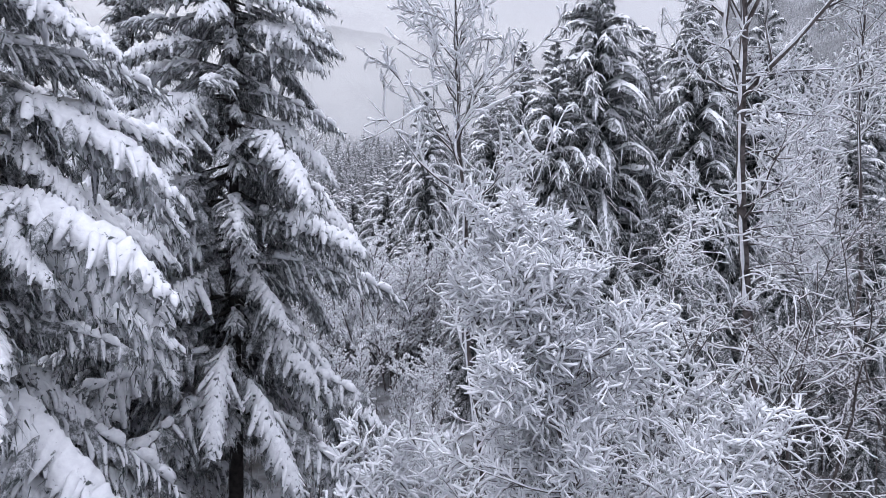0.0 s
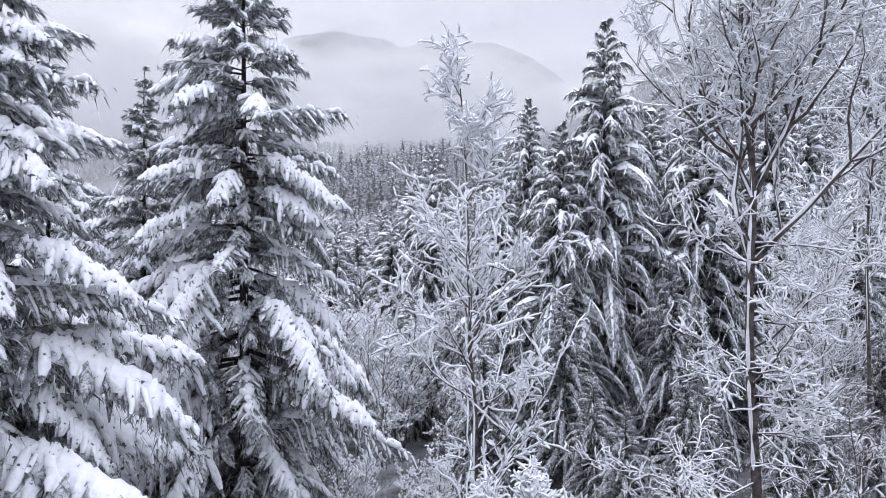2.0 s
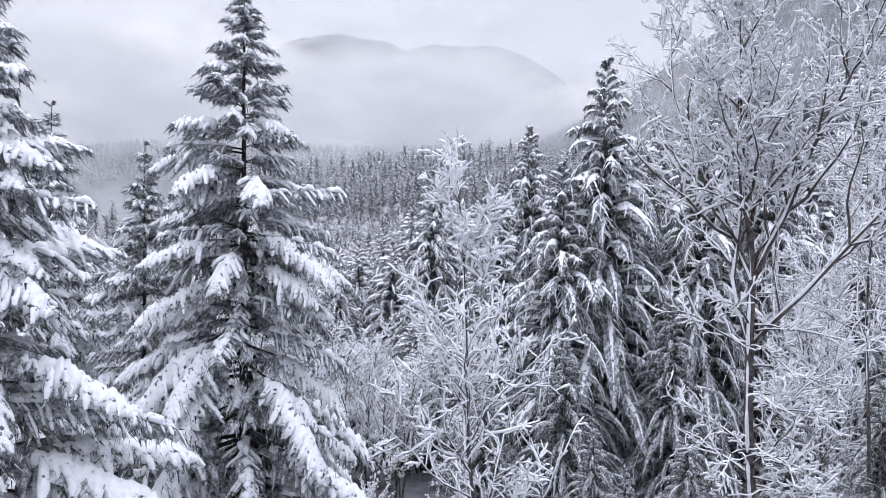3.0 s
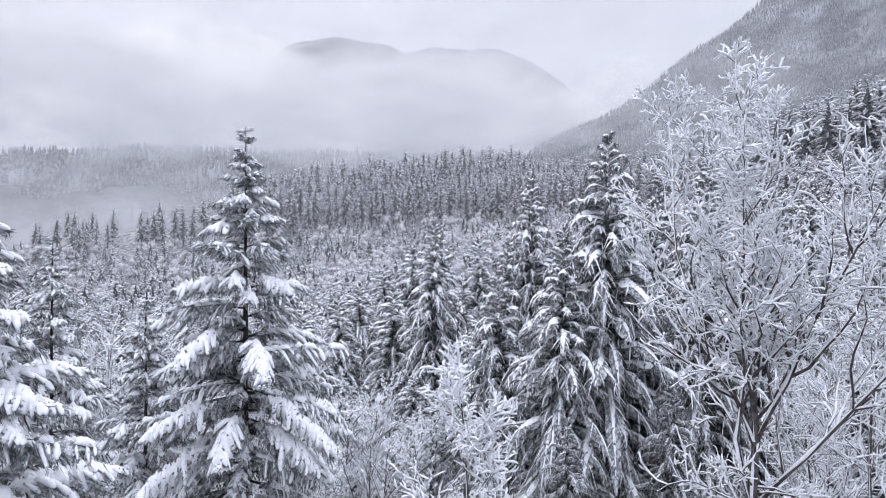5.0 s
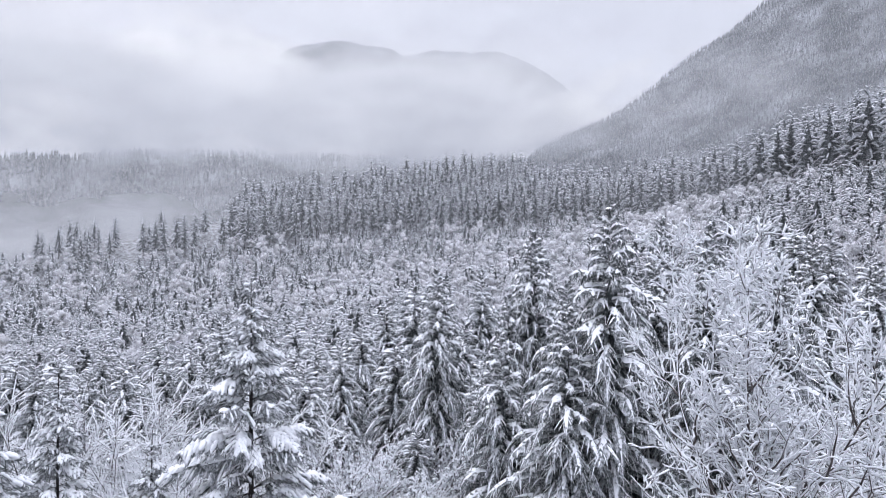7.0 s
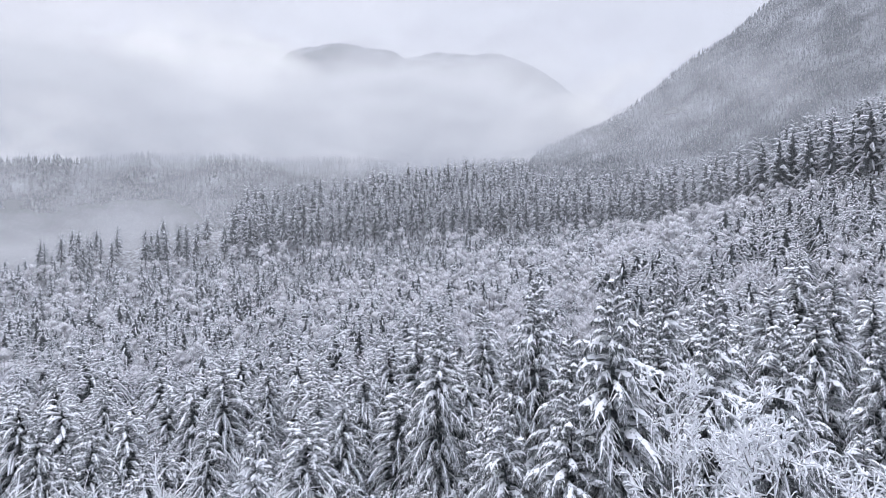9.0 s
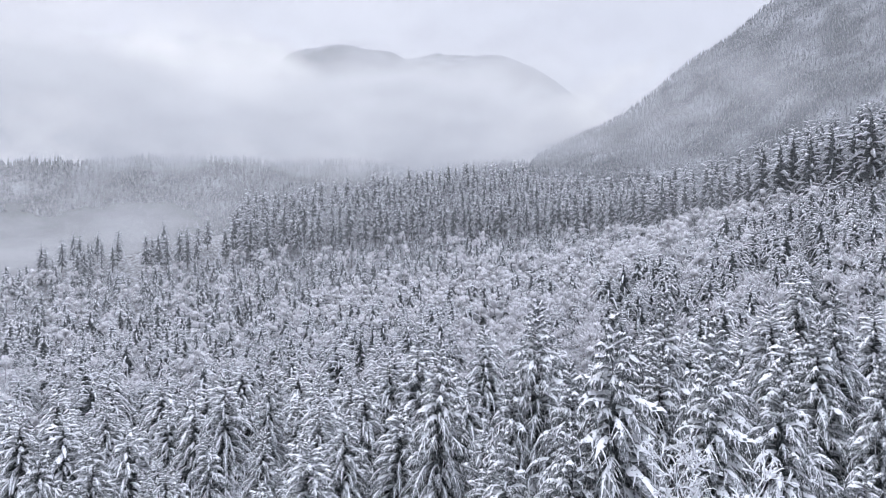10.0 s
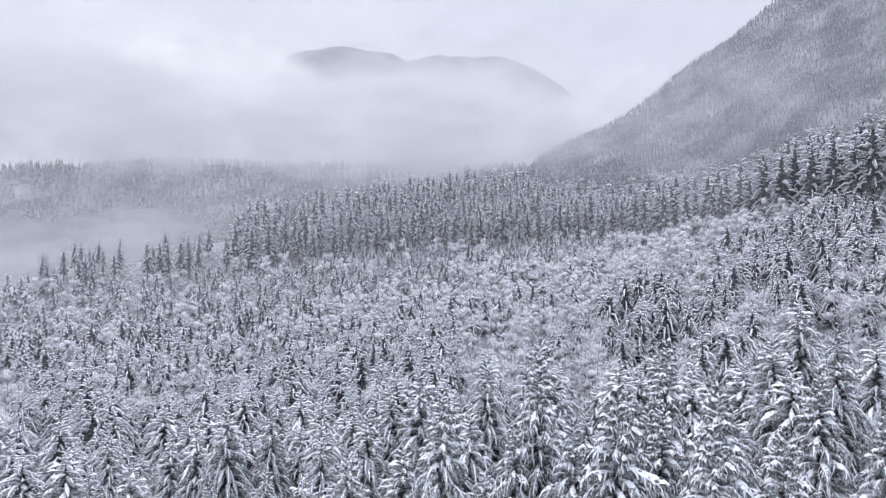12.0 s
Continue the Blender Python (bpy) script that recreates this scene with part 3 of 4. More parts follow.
def hanging(rng, p, per, lo, hi, length, width, out=0.45):
    """Sprays of needles that hang from the polylines p."""
    m = len(p) * per
    base, fwd = along(np.repeat(p, per, 0), rng.uniform(lo, hi, m))
    down = rng.normal(0, 0.24, (m, 3))
    down[:, 2] -= rng.uniform(0.5, 1.2, m)
    return blades(base, unit(fwd * rng.uniform(0, out, (m, 1)) * 2 + down), np.repeat(length, per) * rng.uniform(0.6, 1.3, m), np.repeat(width, per) * rng.uniform(0.6, 1.4, m), rng)


def held(p):
    """How much snow lies along the polylines p: little where they hang steeply."""
    t = np.diff(p, axis=1, append=2 * p[:, -1:] - p[:, -2:-1])
    steep = np.abs(t[..., 2]) / np.maximum(np.linalg.norm(t, axis=-1), 1e-6)
    return np.interp(steep, [0.5, 0.97], [1.15, 0.42])


def crowns(rng, x, y, foot, high, width, boughs, bare, steps, shoots_per, shoot_steps, fringe, shoot_fringe, band, needle_w, fan, core=(12, 7), shape=CONE, droop=1.0, dusted=0.72, heart=(0.86, 0.66)):
    """Whole crowns: (hanging needles, dark inner boughs, snow on limbs and shoots)."""
    d, ln, axis = arched_boughs(rng, x, y, foot, high, width, boughs, bare, steps, shape, droop)
    # boughs under others carry less
    load = np.interp(d, [0, 0.3, 1], [1.15, 1.0, 0.62]) * rng.uniform(0.55, 1.3, len(d))
    reach = np.clip(ln, 0.10 * np.repeat(width, boughs), np.maximum(2.0, 0.55 * np.repeat(width, boughs)))
    snow, green = Heap(), Heap()
    # each limb is a frond that hangs to both sides, with snow along its back
    frond = ((0.08 + fan * reach) * rng.uniform(0.7, 1.3, len(d)))[:, None] * np.interp(np.linspace(0, 1, steps), [0, 0.3, 0.65, 0.9, 1], [0.35, 0.9, 1.0, 0.85, 0.4] if steps < 7 else [0.35, 0.95, 1.0, 0.7, 0.12])[None]
    green.add(*snow_ribbons(rng, axis - np.array([0, 0, 0.03]), frond, 0.45), 1)
    thin = axis.copy()
    thin[..., 2] += 0.32 * frond + 0.01
    fine = steps >= 7
    snow.add(*snow_ribbons(rng, thin, band * load[:, None] * frond * np.interp(np.linspace(0, 1, steps), [0, 0.7, 1], [1, 1, 0.75])[None] * (held(axis) if fine else 1.0), 0.75))
    hang_len = 0.16 + 0.16 * reach
    green.add(*hanging(rng, axis, fringe, 0.1, 1.0, hang_len, needle_w + 0 * ln))
    if shoots_per:
        size, p = side_shoots(rng, axis, ln, shoots_per, shoot_steps)
        rs = (1.25 * band * np.repeat(load, shoots_per) * (0.034 + 0.045 * np.minimum(size, 1.0)))[:, None] * np.interp(np.linspace(0, 1, shoot_steps), [0, 0.5, 1], [0.6, 1.0, 0.1 if fine else 0.7])[None] * (held(p) if fine else 1.0)
        keep = rng.uniform(size=len(p)) < dusted
        p[..., 2] += 0.05
        snow.add(*snow_ribbons(rng, p[keep], rs[keep]))
        green.add(*hanging(rng, p, shoot_fringe, 0.1, 1.0, 0.10 + 0.35 * np.minimum(size, 0.9), needle_w * 0.8 + 0 * size))
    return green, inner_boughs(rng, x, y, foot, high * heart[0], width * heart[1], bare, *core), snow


def crown_meshes(seed, height, width, boughs, *detail, needle=None, core=(12, 7), shape=CONE, dusted=0.72):
    rng = np.random.default_rng(seed)
    one = np.zeros(1)
    green, inner, snow = crowns(rng, one, one, one, one + height, one + width, boughs, 0.03, *detail, core=core, shape=shape, dusted=dusted)
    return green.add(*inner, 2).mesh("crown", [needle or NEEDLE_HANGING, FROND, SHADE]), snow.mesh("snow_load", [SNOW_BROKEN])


def inner_boughs(rng, x, y, foot, high, width, bare, tiers, sides, cover=1.0, lift=0.0):
    """The inside of conifer crowns: ragged skirts of boughs, tier over tier; with a smaller cover, the snow that lies on them."""
    n = len(x)
    verts, faces, count = [], [], 0
    for k in range(tiers):
        top = 1 - (1 - bare) * 0.93 * k / tiers
        low = 1 - (1 - bare) * min(1.0, (k + 1.7) / tiers)
        depth = (k + 1.2) / tiers
        share = cover * (1.0 if cover == 1.0 else 1.10 - 0.40 * depth)
        r = (width * 0.74 * min(1, depth ** 0.75))[:, None] * np.where(np.arange(2 * sides) % 2 == 0, 1.15, 0.42) * rng.uniform(0.55, 1.3, (n, 2 * sides))
        a = rng.uniform(0, 6.28, n)[:, None] + np.arange(2 * sides) * np.pi / sides + rng.normal(0, 0.1, (n, 2 * sides))
        drop = (high * (top - low))[:, None] - 0.25 * r * rng.uniform(-1, 1, (n, 2 * sides))
        peak_z = foot + high * (top + lift)
        rim = np.stack([x[:, None] + share * r * np.cos(a), y[:, None] + share * r * np.sin(a), peak_z[:, None] - share * drop], -1)
        v = np.concatenate([rim, np.stack([x, y, peak_z], -1)[:, None]], 1).reshape(-1, 3)
        i, j = np.arange(n)[:, None] * (2 * sides + 1), np.arange(2 * sides)
        verts.append(v)
        faces.append(np.stack([i + j, i + (j + 1) % (2 * sides), i + 2 * sides + 0 * j], -1).reshape(-1, 3) + count)
        count += len(v)
    return np.concatenate(verts), np.concatenate(faces)


def conifer_model(seed, height, crown):
    """A middle-distance conifer, its foot at the origin: trunk, crown and snow."""
    root = new("conifer_tree")
    trunk, _ = trunk_mesh(height * 0.93, 0.0065 * height + 0.01, seed, [BARK], 6)
    part("trunk", trunk, root)
    green, snow = crown
    tagged(part("snow_load", snow, part("crown", green, root), "white snow on every bough"), kind="stuff")
    return root


HEIGHT = 16.0
# limb steps, shoots to a limb, their steps, sprays to a limb and to a shoot, width of snow, width of sprays
near_models = [conifer_model(300 + k, HEIGHT, crown_meshes(300 + k, HEIGHT, 3.8 + 0.3 * k, 270, 9, 13, 3, 28, 7, 0.60, 0.034, 0.036, dusted=0.55)) for k in range(4)]
half_models = [conifer_model(340 + k, HEIGHT, crown_meshes(340 + k, HEIGHT, 4.0 + 0.3 * k, 220, 7, 9, 3, 15, 4, 0.47, 0.052, 0.050, needle=NEEDLE_FAR, shape=FULL)) for k in range(4)]
# nearly snowless conifers, kept dark to stand in for shaded hollows
shade_models = [conifer_model(360 + k, HEIGHT, crown_meshes(360 + k, HEIGHT, 4.6, 170, 7, 10, 3, 34, 10, 0.16, 0.04, 0.022)) for k in range(2)]
mid_models = [conifer_model(320 + k, HEIGHT, crown_meshes(320 + k, HEIGHT, 4.3 + 0.35 * (k % 4), 135, 5, 6, 2, 9, 3, 0.55, 0.10, 0.073, needle=NEEDLE_FAR, shape=FULL)) for k in range(5)]

NEAR_LABELS = ("tall snow-laden conifer with drooping boughs", "dense dark conifer with white streaks of snow", "narrow conifer bent under fresh snow")
placed = []


def put_conifer(x, y, tip, models, rng, width=1.0):
    foot = float(ground_z(x, y)) - 0.1
    k = (tip - foot) / HEIGHT
    ob = copy_thing(models[int(rng.integers(len(models)))], pose(x, y, foot, rng.normal(0, 1.2), rng.normal(0, 1.2), rng.uniform(0, 360)) @ Matrix.Diagonal((k * width, k * width, k, 1)))
    placed.append((x, y))
    return ob


# tall near conifers
tall_conifer(-5.55, 17.6, 19.2, 11, "tall slender conifer with thick snow pads on drooping boughs", reach=1.1, gap=-1.27)
tall_conifer(-8.5, 11.2, 18.0, 12, "big conifer with heavy snow on long sweeping boughs", reach=1.08, laden=19.0)
tall_conifer(-8.7, 18.5, 14.9, 13, "smaller snowy conifer behind a taller one", reach=0.8, girth=0.14)
tall_conifer(-12.2, 20.2, 16.3, 14, "snow-covered conifer among frosted alders", reach=0.85, girth=0.14)
for tx, ty in ((-5.55, 17.6), (-8.5, 11.2), (-8.7, 18.5), (-12.2, 20.2)):
    placed.append((tx, ty))

# conifers that stand out one by one: x, y, height of the tip
rng = np.random.default_rng(7)
STANDING = [
    (8.7, 37.7, 22.2), (5.8, 35.8, 16.4), (10.8, 44.9, 20.3), (3.5, 40.4, 14.8), (6.4, 52.4, 21.2), (8.2, 48.3, 17.6), (-1.4, 56.0, 18.0), (4.2, 51.6, 16.2),
    (-10.1, 72.9, 11.6), (-7.6, 79.2, 13.6), (-3.8, 75.7, 16.0), (3.7, 77.9, 16.9), (8.5, 67.6, 20.6), (16.6, 54.5, 22.4), (14.8, 46.2, 19.3), (14.2, 50.0, 18.0),
    (15.9, 41.8, 21.4), (14.4, 38.2, 19.8), (18.4, 38.7, 19.6), (27.4, 50.0, 21.0), (29.2, 46.2, 18.9), (40.3, 70.8, 21.8), (35.6, 74.9, 19.9), (46.6, 90.2, 23.0),
    (-33.6, 52.9, 10.9), (-43.2, 82.7, 8.2), (-27.2, 78.6, 11.0), (-23.4, 83.7, 9.9), (-36.0, 83.6, 6.4), (-33.3, 85.9, 5.4), (-29.6, 50.0, 8.6), (-24.0, 52.0, 8.4),
    (-41.5, 79.0, 8.1), (-20.0, 68.0, 7.6), (-15.0, 74.0, 8.8),
]
for sx0, sy0, stip in STANDING:
    ob = put_conifer(sx0, sy0, stip, near_models if sy0 < 58 else half_models, rng, rng.uniform(0.95, 1.15))
    tagged(ob, NEAR_LABELS[int(rng.integers(3))], "conifer", "snowy conifers in the young forest")


# added dark backing: these conifers supply the shade behind the alder twigs
for sx0, sy0, stip in ((6.0, 27.0, 4.8), (13.5, 26.0, 6.0), (9.6, 24.5, 4.2), (5.4, 31.0, 8.0), (11.0, 33.0, 9.5), (1.5, 32.0, 6.0), (18.0, 27.0, 6.0), (12.4, 21.5, 4.6), (16.0, 20.5, 4.6), (8.6, 20.5, 2.6), (11.2, 17.6, 2.2), (14.2, 17.0, 3.0), (5.0, 19.0, 1.6), (8.2, 23.5, 5.8), (11.6, 22.6, 6.2), (14.8, 23.0, 7.4), (6.0, 22.5, 4.6)):
    tagged(put_conifer(sx0, sy0, stip, shade_models, rng, 1.2), "small dark conifer added to darken the hollows behind the alders", "conifer", "snowy conifers in the young forest")


def clear_of(x, y, gap):
    return all((x - a) ** 2 + (y - b) ** 2 > gap * gap for a, b in placed)


def stand_front(x):
    return np.interp(x, [-260, -180, -130, -40, 40, 90, 125, 140, 150, 170, 230], [362, 366, 398, 428, 432, 402, 332, 268, 232, 205, 150])


def broadleaf_share(x, y):
    """Where frosted alders take the place of conifers."""
    a = 0.62 * np.exp(-(((x + 20) / 95) ** 2 + ((y - 285) / 55) ** 2))
    b = 1.3 * np.exp(-(((x - 66) / 22) ** 2 + ((y - 110) / 26) ** 2))
    c = 0.4 * np.exp(-(((x - 75) / 60) ** 2 + ((y - 300) / 40) ** 2))
    d = 0.8 * np.exp(-(((x - 14) / 20) ** 2 + ((y - 125) / 40) ** 2))
    e = 0.8 * np.exp(-(((x + 90) / 30) ** 2 + ((y - 150) / 40) ** 2))
    f = 0.12 * np.exp(-((y - (stand_front(x) - 22)) / 30) ** 2)
    g = 1.2 * np.exp(-(((x - 50) / 15) ** 2 + ((y - 82) / 18) ** 2))
    h = 0.7 * np.exp(-((x - 10 - 0.687 * (y - 170)) / 17) ** 2) * ((y > 150) & (y < 345))
    i = 1.5 * np.exp(-(((x + 5) / 6) ** 2 + ((y - 47) / 9) ** 2))
    return np.clip(0.20 + f + i + g + h + a + b + c + d + e + 0.24 * fractal(x, y, 90, 2, 31), 0.05, 0.97)


def jittered(x0, x1, y0, y1, step, seed):
    r = np.random.default_rng(seed)
    xs, ys = np.meshgrid(np.arange(x0, x1, step), np.arange(y0, y1, step))
    return (xs + r.uniform(-0.42, 0.42, xs.shape) * step).ravel(), (ys + r.uniform(-0.42, 0.42, ys.shape) * step).ravel(), r


# the young forest: the nearest trees one by one
jx, jy, jr = jittered(-95, 100, 42, 110, 4.8, 41)
inside = (np.abs(jx) < 0.72 * jy + 8)
chosen = 0
near_alders = []
for px, py, roll in sorted(zip(jx[inside], jy[inside], jr.uniform(size=inside.sum())), key=lambda q: q[1]):
    if not clear_of(px, py, 3.1):
        continue
    if roll < float(broadleaf_share(np.array(px), np.array(py))):
        near_alders.append((px, py))
        continue
    if chosen >= 290:
        continue
    tall = float(ground_z(px, py)) + jr.uniform(8.0, 15.5) + (1.5 if px > 8 else 0.0)
    ob = put_conifer(px, py, tall, half_models if py < 62 else mid_models, rng, jr.uniform(1.0, 1.35))
    tagged(ob, "young conifer dusted and weighed down with snow", "conifer", "snowy conifers in the young forest")
    chosen += 1

for mdl in (*near_models, *half_models, *shade_models, *mid_models):
    for o in (*mdl.children_recursive, mdl):
        bpy.data.objects.remove(o)


# ---- far conifers: joined, seen as a whole ----
def far_conifers(name, x, y, foot, high, width, detail, seed, bare, label, mats, shape=FULL, droop=1.0, heart=(0.80, 0.62)):
    """Many conifers in one mesh: arching boughs with snow on them over a dark inside."""
    rng = np.random.default_rng(seed)
    green, inner, snow = crowns(rng, x, y, foot, high, width, detail[0], bare, *detail[1:-1], core=detail[-1], shape=shape, droop=droop, heart=heart)
    heap = Heap()
    for v, (f, k), in zip(green.v, green.f):
        heap.v.append(v)
        heap.f.append((f, 4 if k else 0))
    heap.n = green.n
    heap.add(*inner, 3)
    heap.add(np.concatenate(snow.v), np.concatenate([f for f, k in snow.f]), 1)
    stem = np.stack([np.stack([x, y, foot], -1), np.stack([x, y, foot + high * 0.6], -1)], 1)
    heap.add(*tubes(stem, np.stack([0.011 * high, 0.001 * high], -1), 3), 2)
    ob = new(name, heap.mesh(name, mats, False))
    return tagged(ob, label, "forest", kind="stuff")


FAR_MATS = [NEEDLE_FAR, SNOW_CLUMPS, BARK, SHADE, FROND]
fx, fy, fr0 = jittered(-330, 260, 108, 470, 6.3, 51)
fan = (np.abs(fx) < 0.70 * fy + 14)


young = fan & (fy < stand_front(fx) + 4)
share = broadleaf_share(fx, fy)
leafy = fr0.uniform(size=len(fx)) < share
tallness = fr0.uniform(7.5, 17.0, len(fx)) * np.interp(stand_front(fx) - fy, [0, 60, 140], [0.76, 0.88, 1.0])
for c, detail, dseed in ((young & ~leafy & (fy < 168), (74, 3, 2, 2, 5, 1, 0.50, 0.13, 0.07, (8, 6)), 51), (young & ~leafy & (fy >= 168) & (fy < 240), (54, 3, 1, 2, 4, 0, 0.52, 0.20, 0.08, (7, 6)), 52),
                         (young & ~leafy & (fy >= 240), (30, 3, 0, 2, 3, 0, 0.62, 0.32, 0.10, (6, 5)), 53)):
    far_conifers("young_forest", fx[c], fy[c], ground_z(fx[c], fy[c]), tallness[c], tallness[c] * 0.38, detail, dseed, 0.03, "young conifer forest white with fresh snow", FAR_MATS)

tx0, ty0, tr0 = jittered(-240, 330, 200, 640, 8.6, 61)
crest = 525 + 0.65 * tx0
front = stand_front(tx0)
tall = (ty0 > front) & (ty0 < np.minimum(front + 130, crest + 25)) & (np.abs(tx0) < 0.70 * ty0 + 14)
# its western end is broken into two groups of fewer trees
west = tx0 < -141
group_a, group_b = (tx0 > -236) & (tx0 < -191), (tx0 > -178) & (tx0 < -149)
tall &= ~west | ((group_a | group_b) & (ty0 < front + 34))
hgt = tr0.uniform(21.5, 31.5, tall.sum()) * np.interp(tx0[tall], [-236, -191, -178, -149, -141, 40, 90], [0.66, 0.74, 0.85, 0.88, 0.98, 1.0, 1.12])
far_conifers("tall_stand", tx0[tall], ty0[tall], ground_z(tx0[tall], ty0[tall]), hgt, hgt * 0.255, (46, 3, 0, 2, 5, 0, 0.40, 0.55, 0.125, (8, 6)), 62, 0.22,
             "stand of tall dark conifers dusted with snow on a ridge", [NEEDLE, SNOW_CLUMPS, BARK, SHADE, FROND], FULL, 0.6, (0.88, 0.62))


def spires(name, x, y, foot, high, seed, label):
    """Far trees as ragged stacked cones, too small to pick apart."""
    rng = np.random.default_rng(seed)
    n = len(x)
    heap = Heap()
    for low, top, wide in ((0.05, 0.55, 0.17), (0.35, 0.8, 0.13), (0.62, 1.0, 0.085)):
        a = rng.uniform(0, 6.28, n)[:, None] + np.arange(5) * 2 * np.pi / 5
        r = (high * wide)[:, None] * rng.uniform(0.6, 1.3, (n, 5))
        rim = np.stack([x[:, None] + r * np.cos(a), y[:, None] + r * np.sin(a), foot[:, None] + (high * low)[:, None] + r * rng.uniform(-0.5, 0.5, (n, 5))], -1)
        peak_v = np.stack([x, y, foot + high * top], -1)[:, None]
        v = np.concatenate([rim, peak_v], 1).reshape(-1, 3)
        i = np.arange(n)[:, None] * 6
        k = np.arange(5)
        heap.add(v, np.stack([i + k, i + (k + 1) % 5, i + 5 + 0 * k], -1).reshape(-1, 3))
    return tagged(new(name, heap.mesh(name, [FAR_FOREST], False)), label, "forest", kind="stuff")


qx, qy, qr = jittered(-1100, 420, 860, 1500, 11.5, 71)
q = (np.abs(qx) < 0.70 * qy) & (hill_z(qx, qy) > 5) & (qr.uniform(size=len(qx)) < 0.85)
spires("hill_forest", qx[q], qy[q], hill_z(qx[q], qy[q]), qr.uniform(11, 22, q.sum()), 72, "frosted conifer forest on a hillside in the mist")
qx, qy, qr = jittered(60, 1350, 1000, 1960, 8.6, 81)
z_s = spur_z(qx, qy)
q = (np.abs(qx) < 0.72 * qy) & (z_s > 95) & ((z_s - 30) / qy > 0.11)
spires("mountain_forest", qx[q], qy[q], z_s[q], qr.uniform(7.5, 15, q.sum()), 82, "frosted conifer forest on a steep mountainside")


# ---- alders and brush: bare, every twig carrying snow ----
def grow(rng, start, way, length, radius, steps, rise, wobble):
    """Polylines from starts along ways, bending up by rise, with wobble."""
    n = len(start)
    p = np.empty((n, steps, 3))
    p[:, 0] = start
    w = way.copy()
    for k in range(1, steps):
        w = unit(w + rng.normal(0, wobble, (n, 3)) + np.array([0, 0, 1.0]) * rise)
        p[:, k] = p[:, k - 1] + w * (length / (steps - 1))[:, None]
    return p


def shoots(rng, p, per, lo, hi, spread):
    """Starts and ways of side shoots on the polylines p."""
    n = len(p)
    who = np.repeat(np.arange(n), per)
    u = rng.uniform(lo, hi, n * per)
    base, fwd = along(p[who], u)
    out = unit(np.cross(fwd, rng.normal(size=(n * per, 3))))
    return who, u, base, unit(fwd + out * spread)


def round_lump():
    """A coarse ball: an octahedron with its edges halved."""
    v = [Vector(c) for c in ((1, 0, 0), (0, 1, 0), (-1, 0, 0), (0, -1, 0), (0, 0, 1), (0, 0, -1))]
    mid, f = {}, []

    def half(a, b):
        key = (min(a, b), max(a, b))
        if key not in mid:
            mid[key] = len(v)
            v.append(((v[a] + v[b]) / 2).normalized())
        return mid[key]

    for a, b, c in ((0, 1, 4), (1, 2, 4), (2, 3, 4), (3, 0, 4), (1, 0, 5), (2, 1, 5), (3, 2, 5), (0, 3, 5)):
        ab, bc, ca = half(a, b), half(b, c), half(c, a)
        f += [(a, ab, ca), (ab, b, bc), (ca, bc, c), (ab, bc, ca)]
    return np.array([tuple(p) for p in v]), np.array(f)


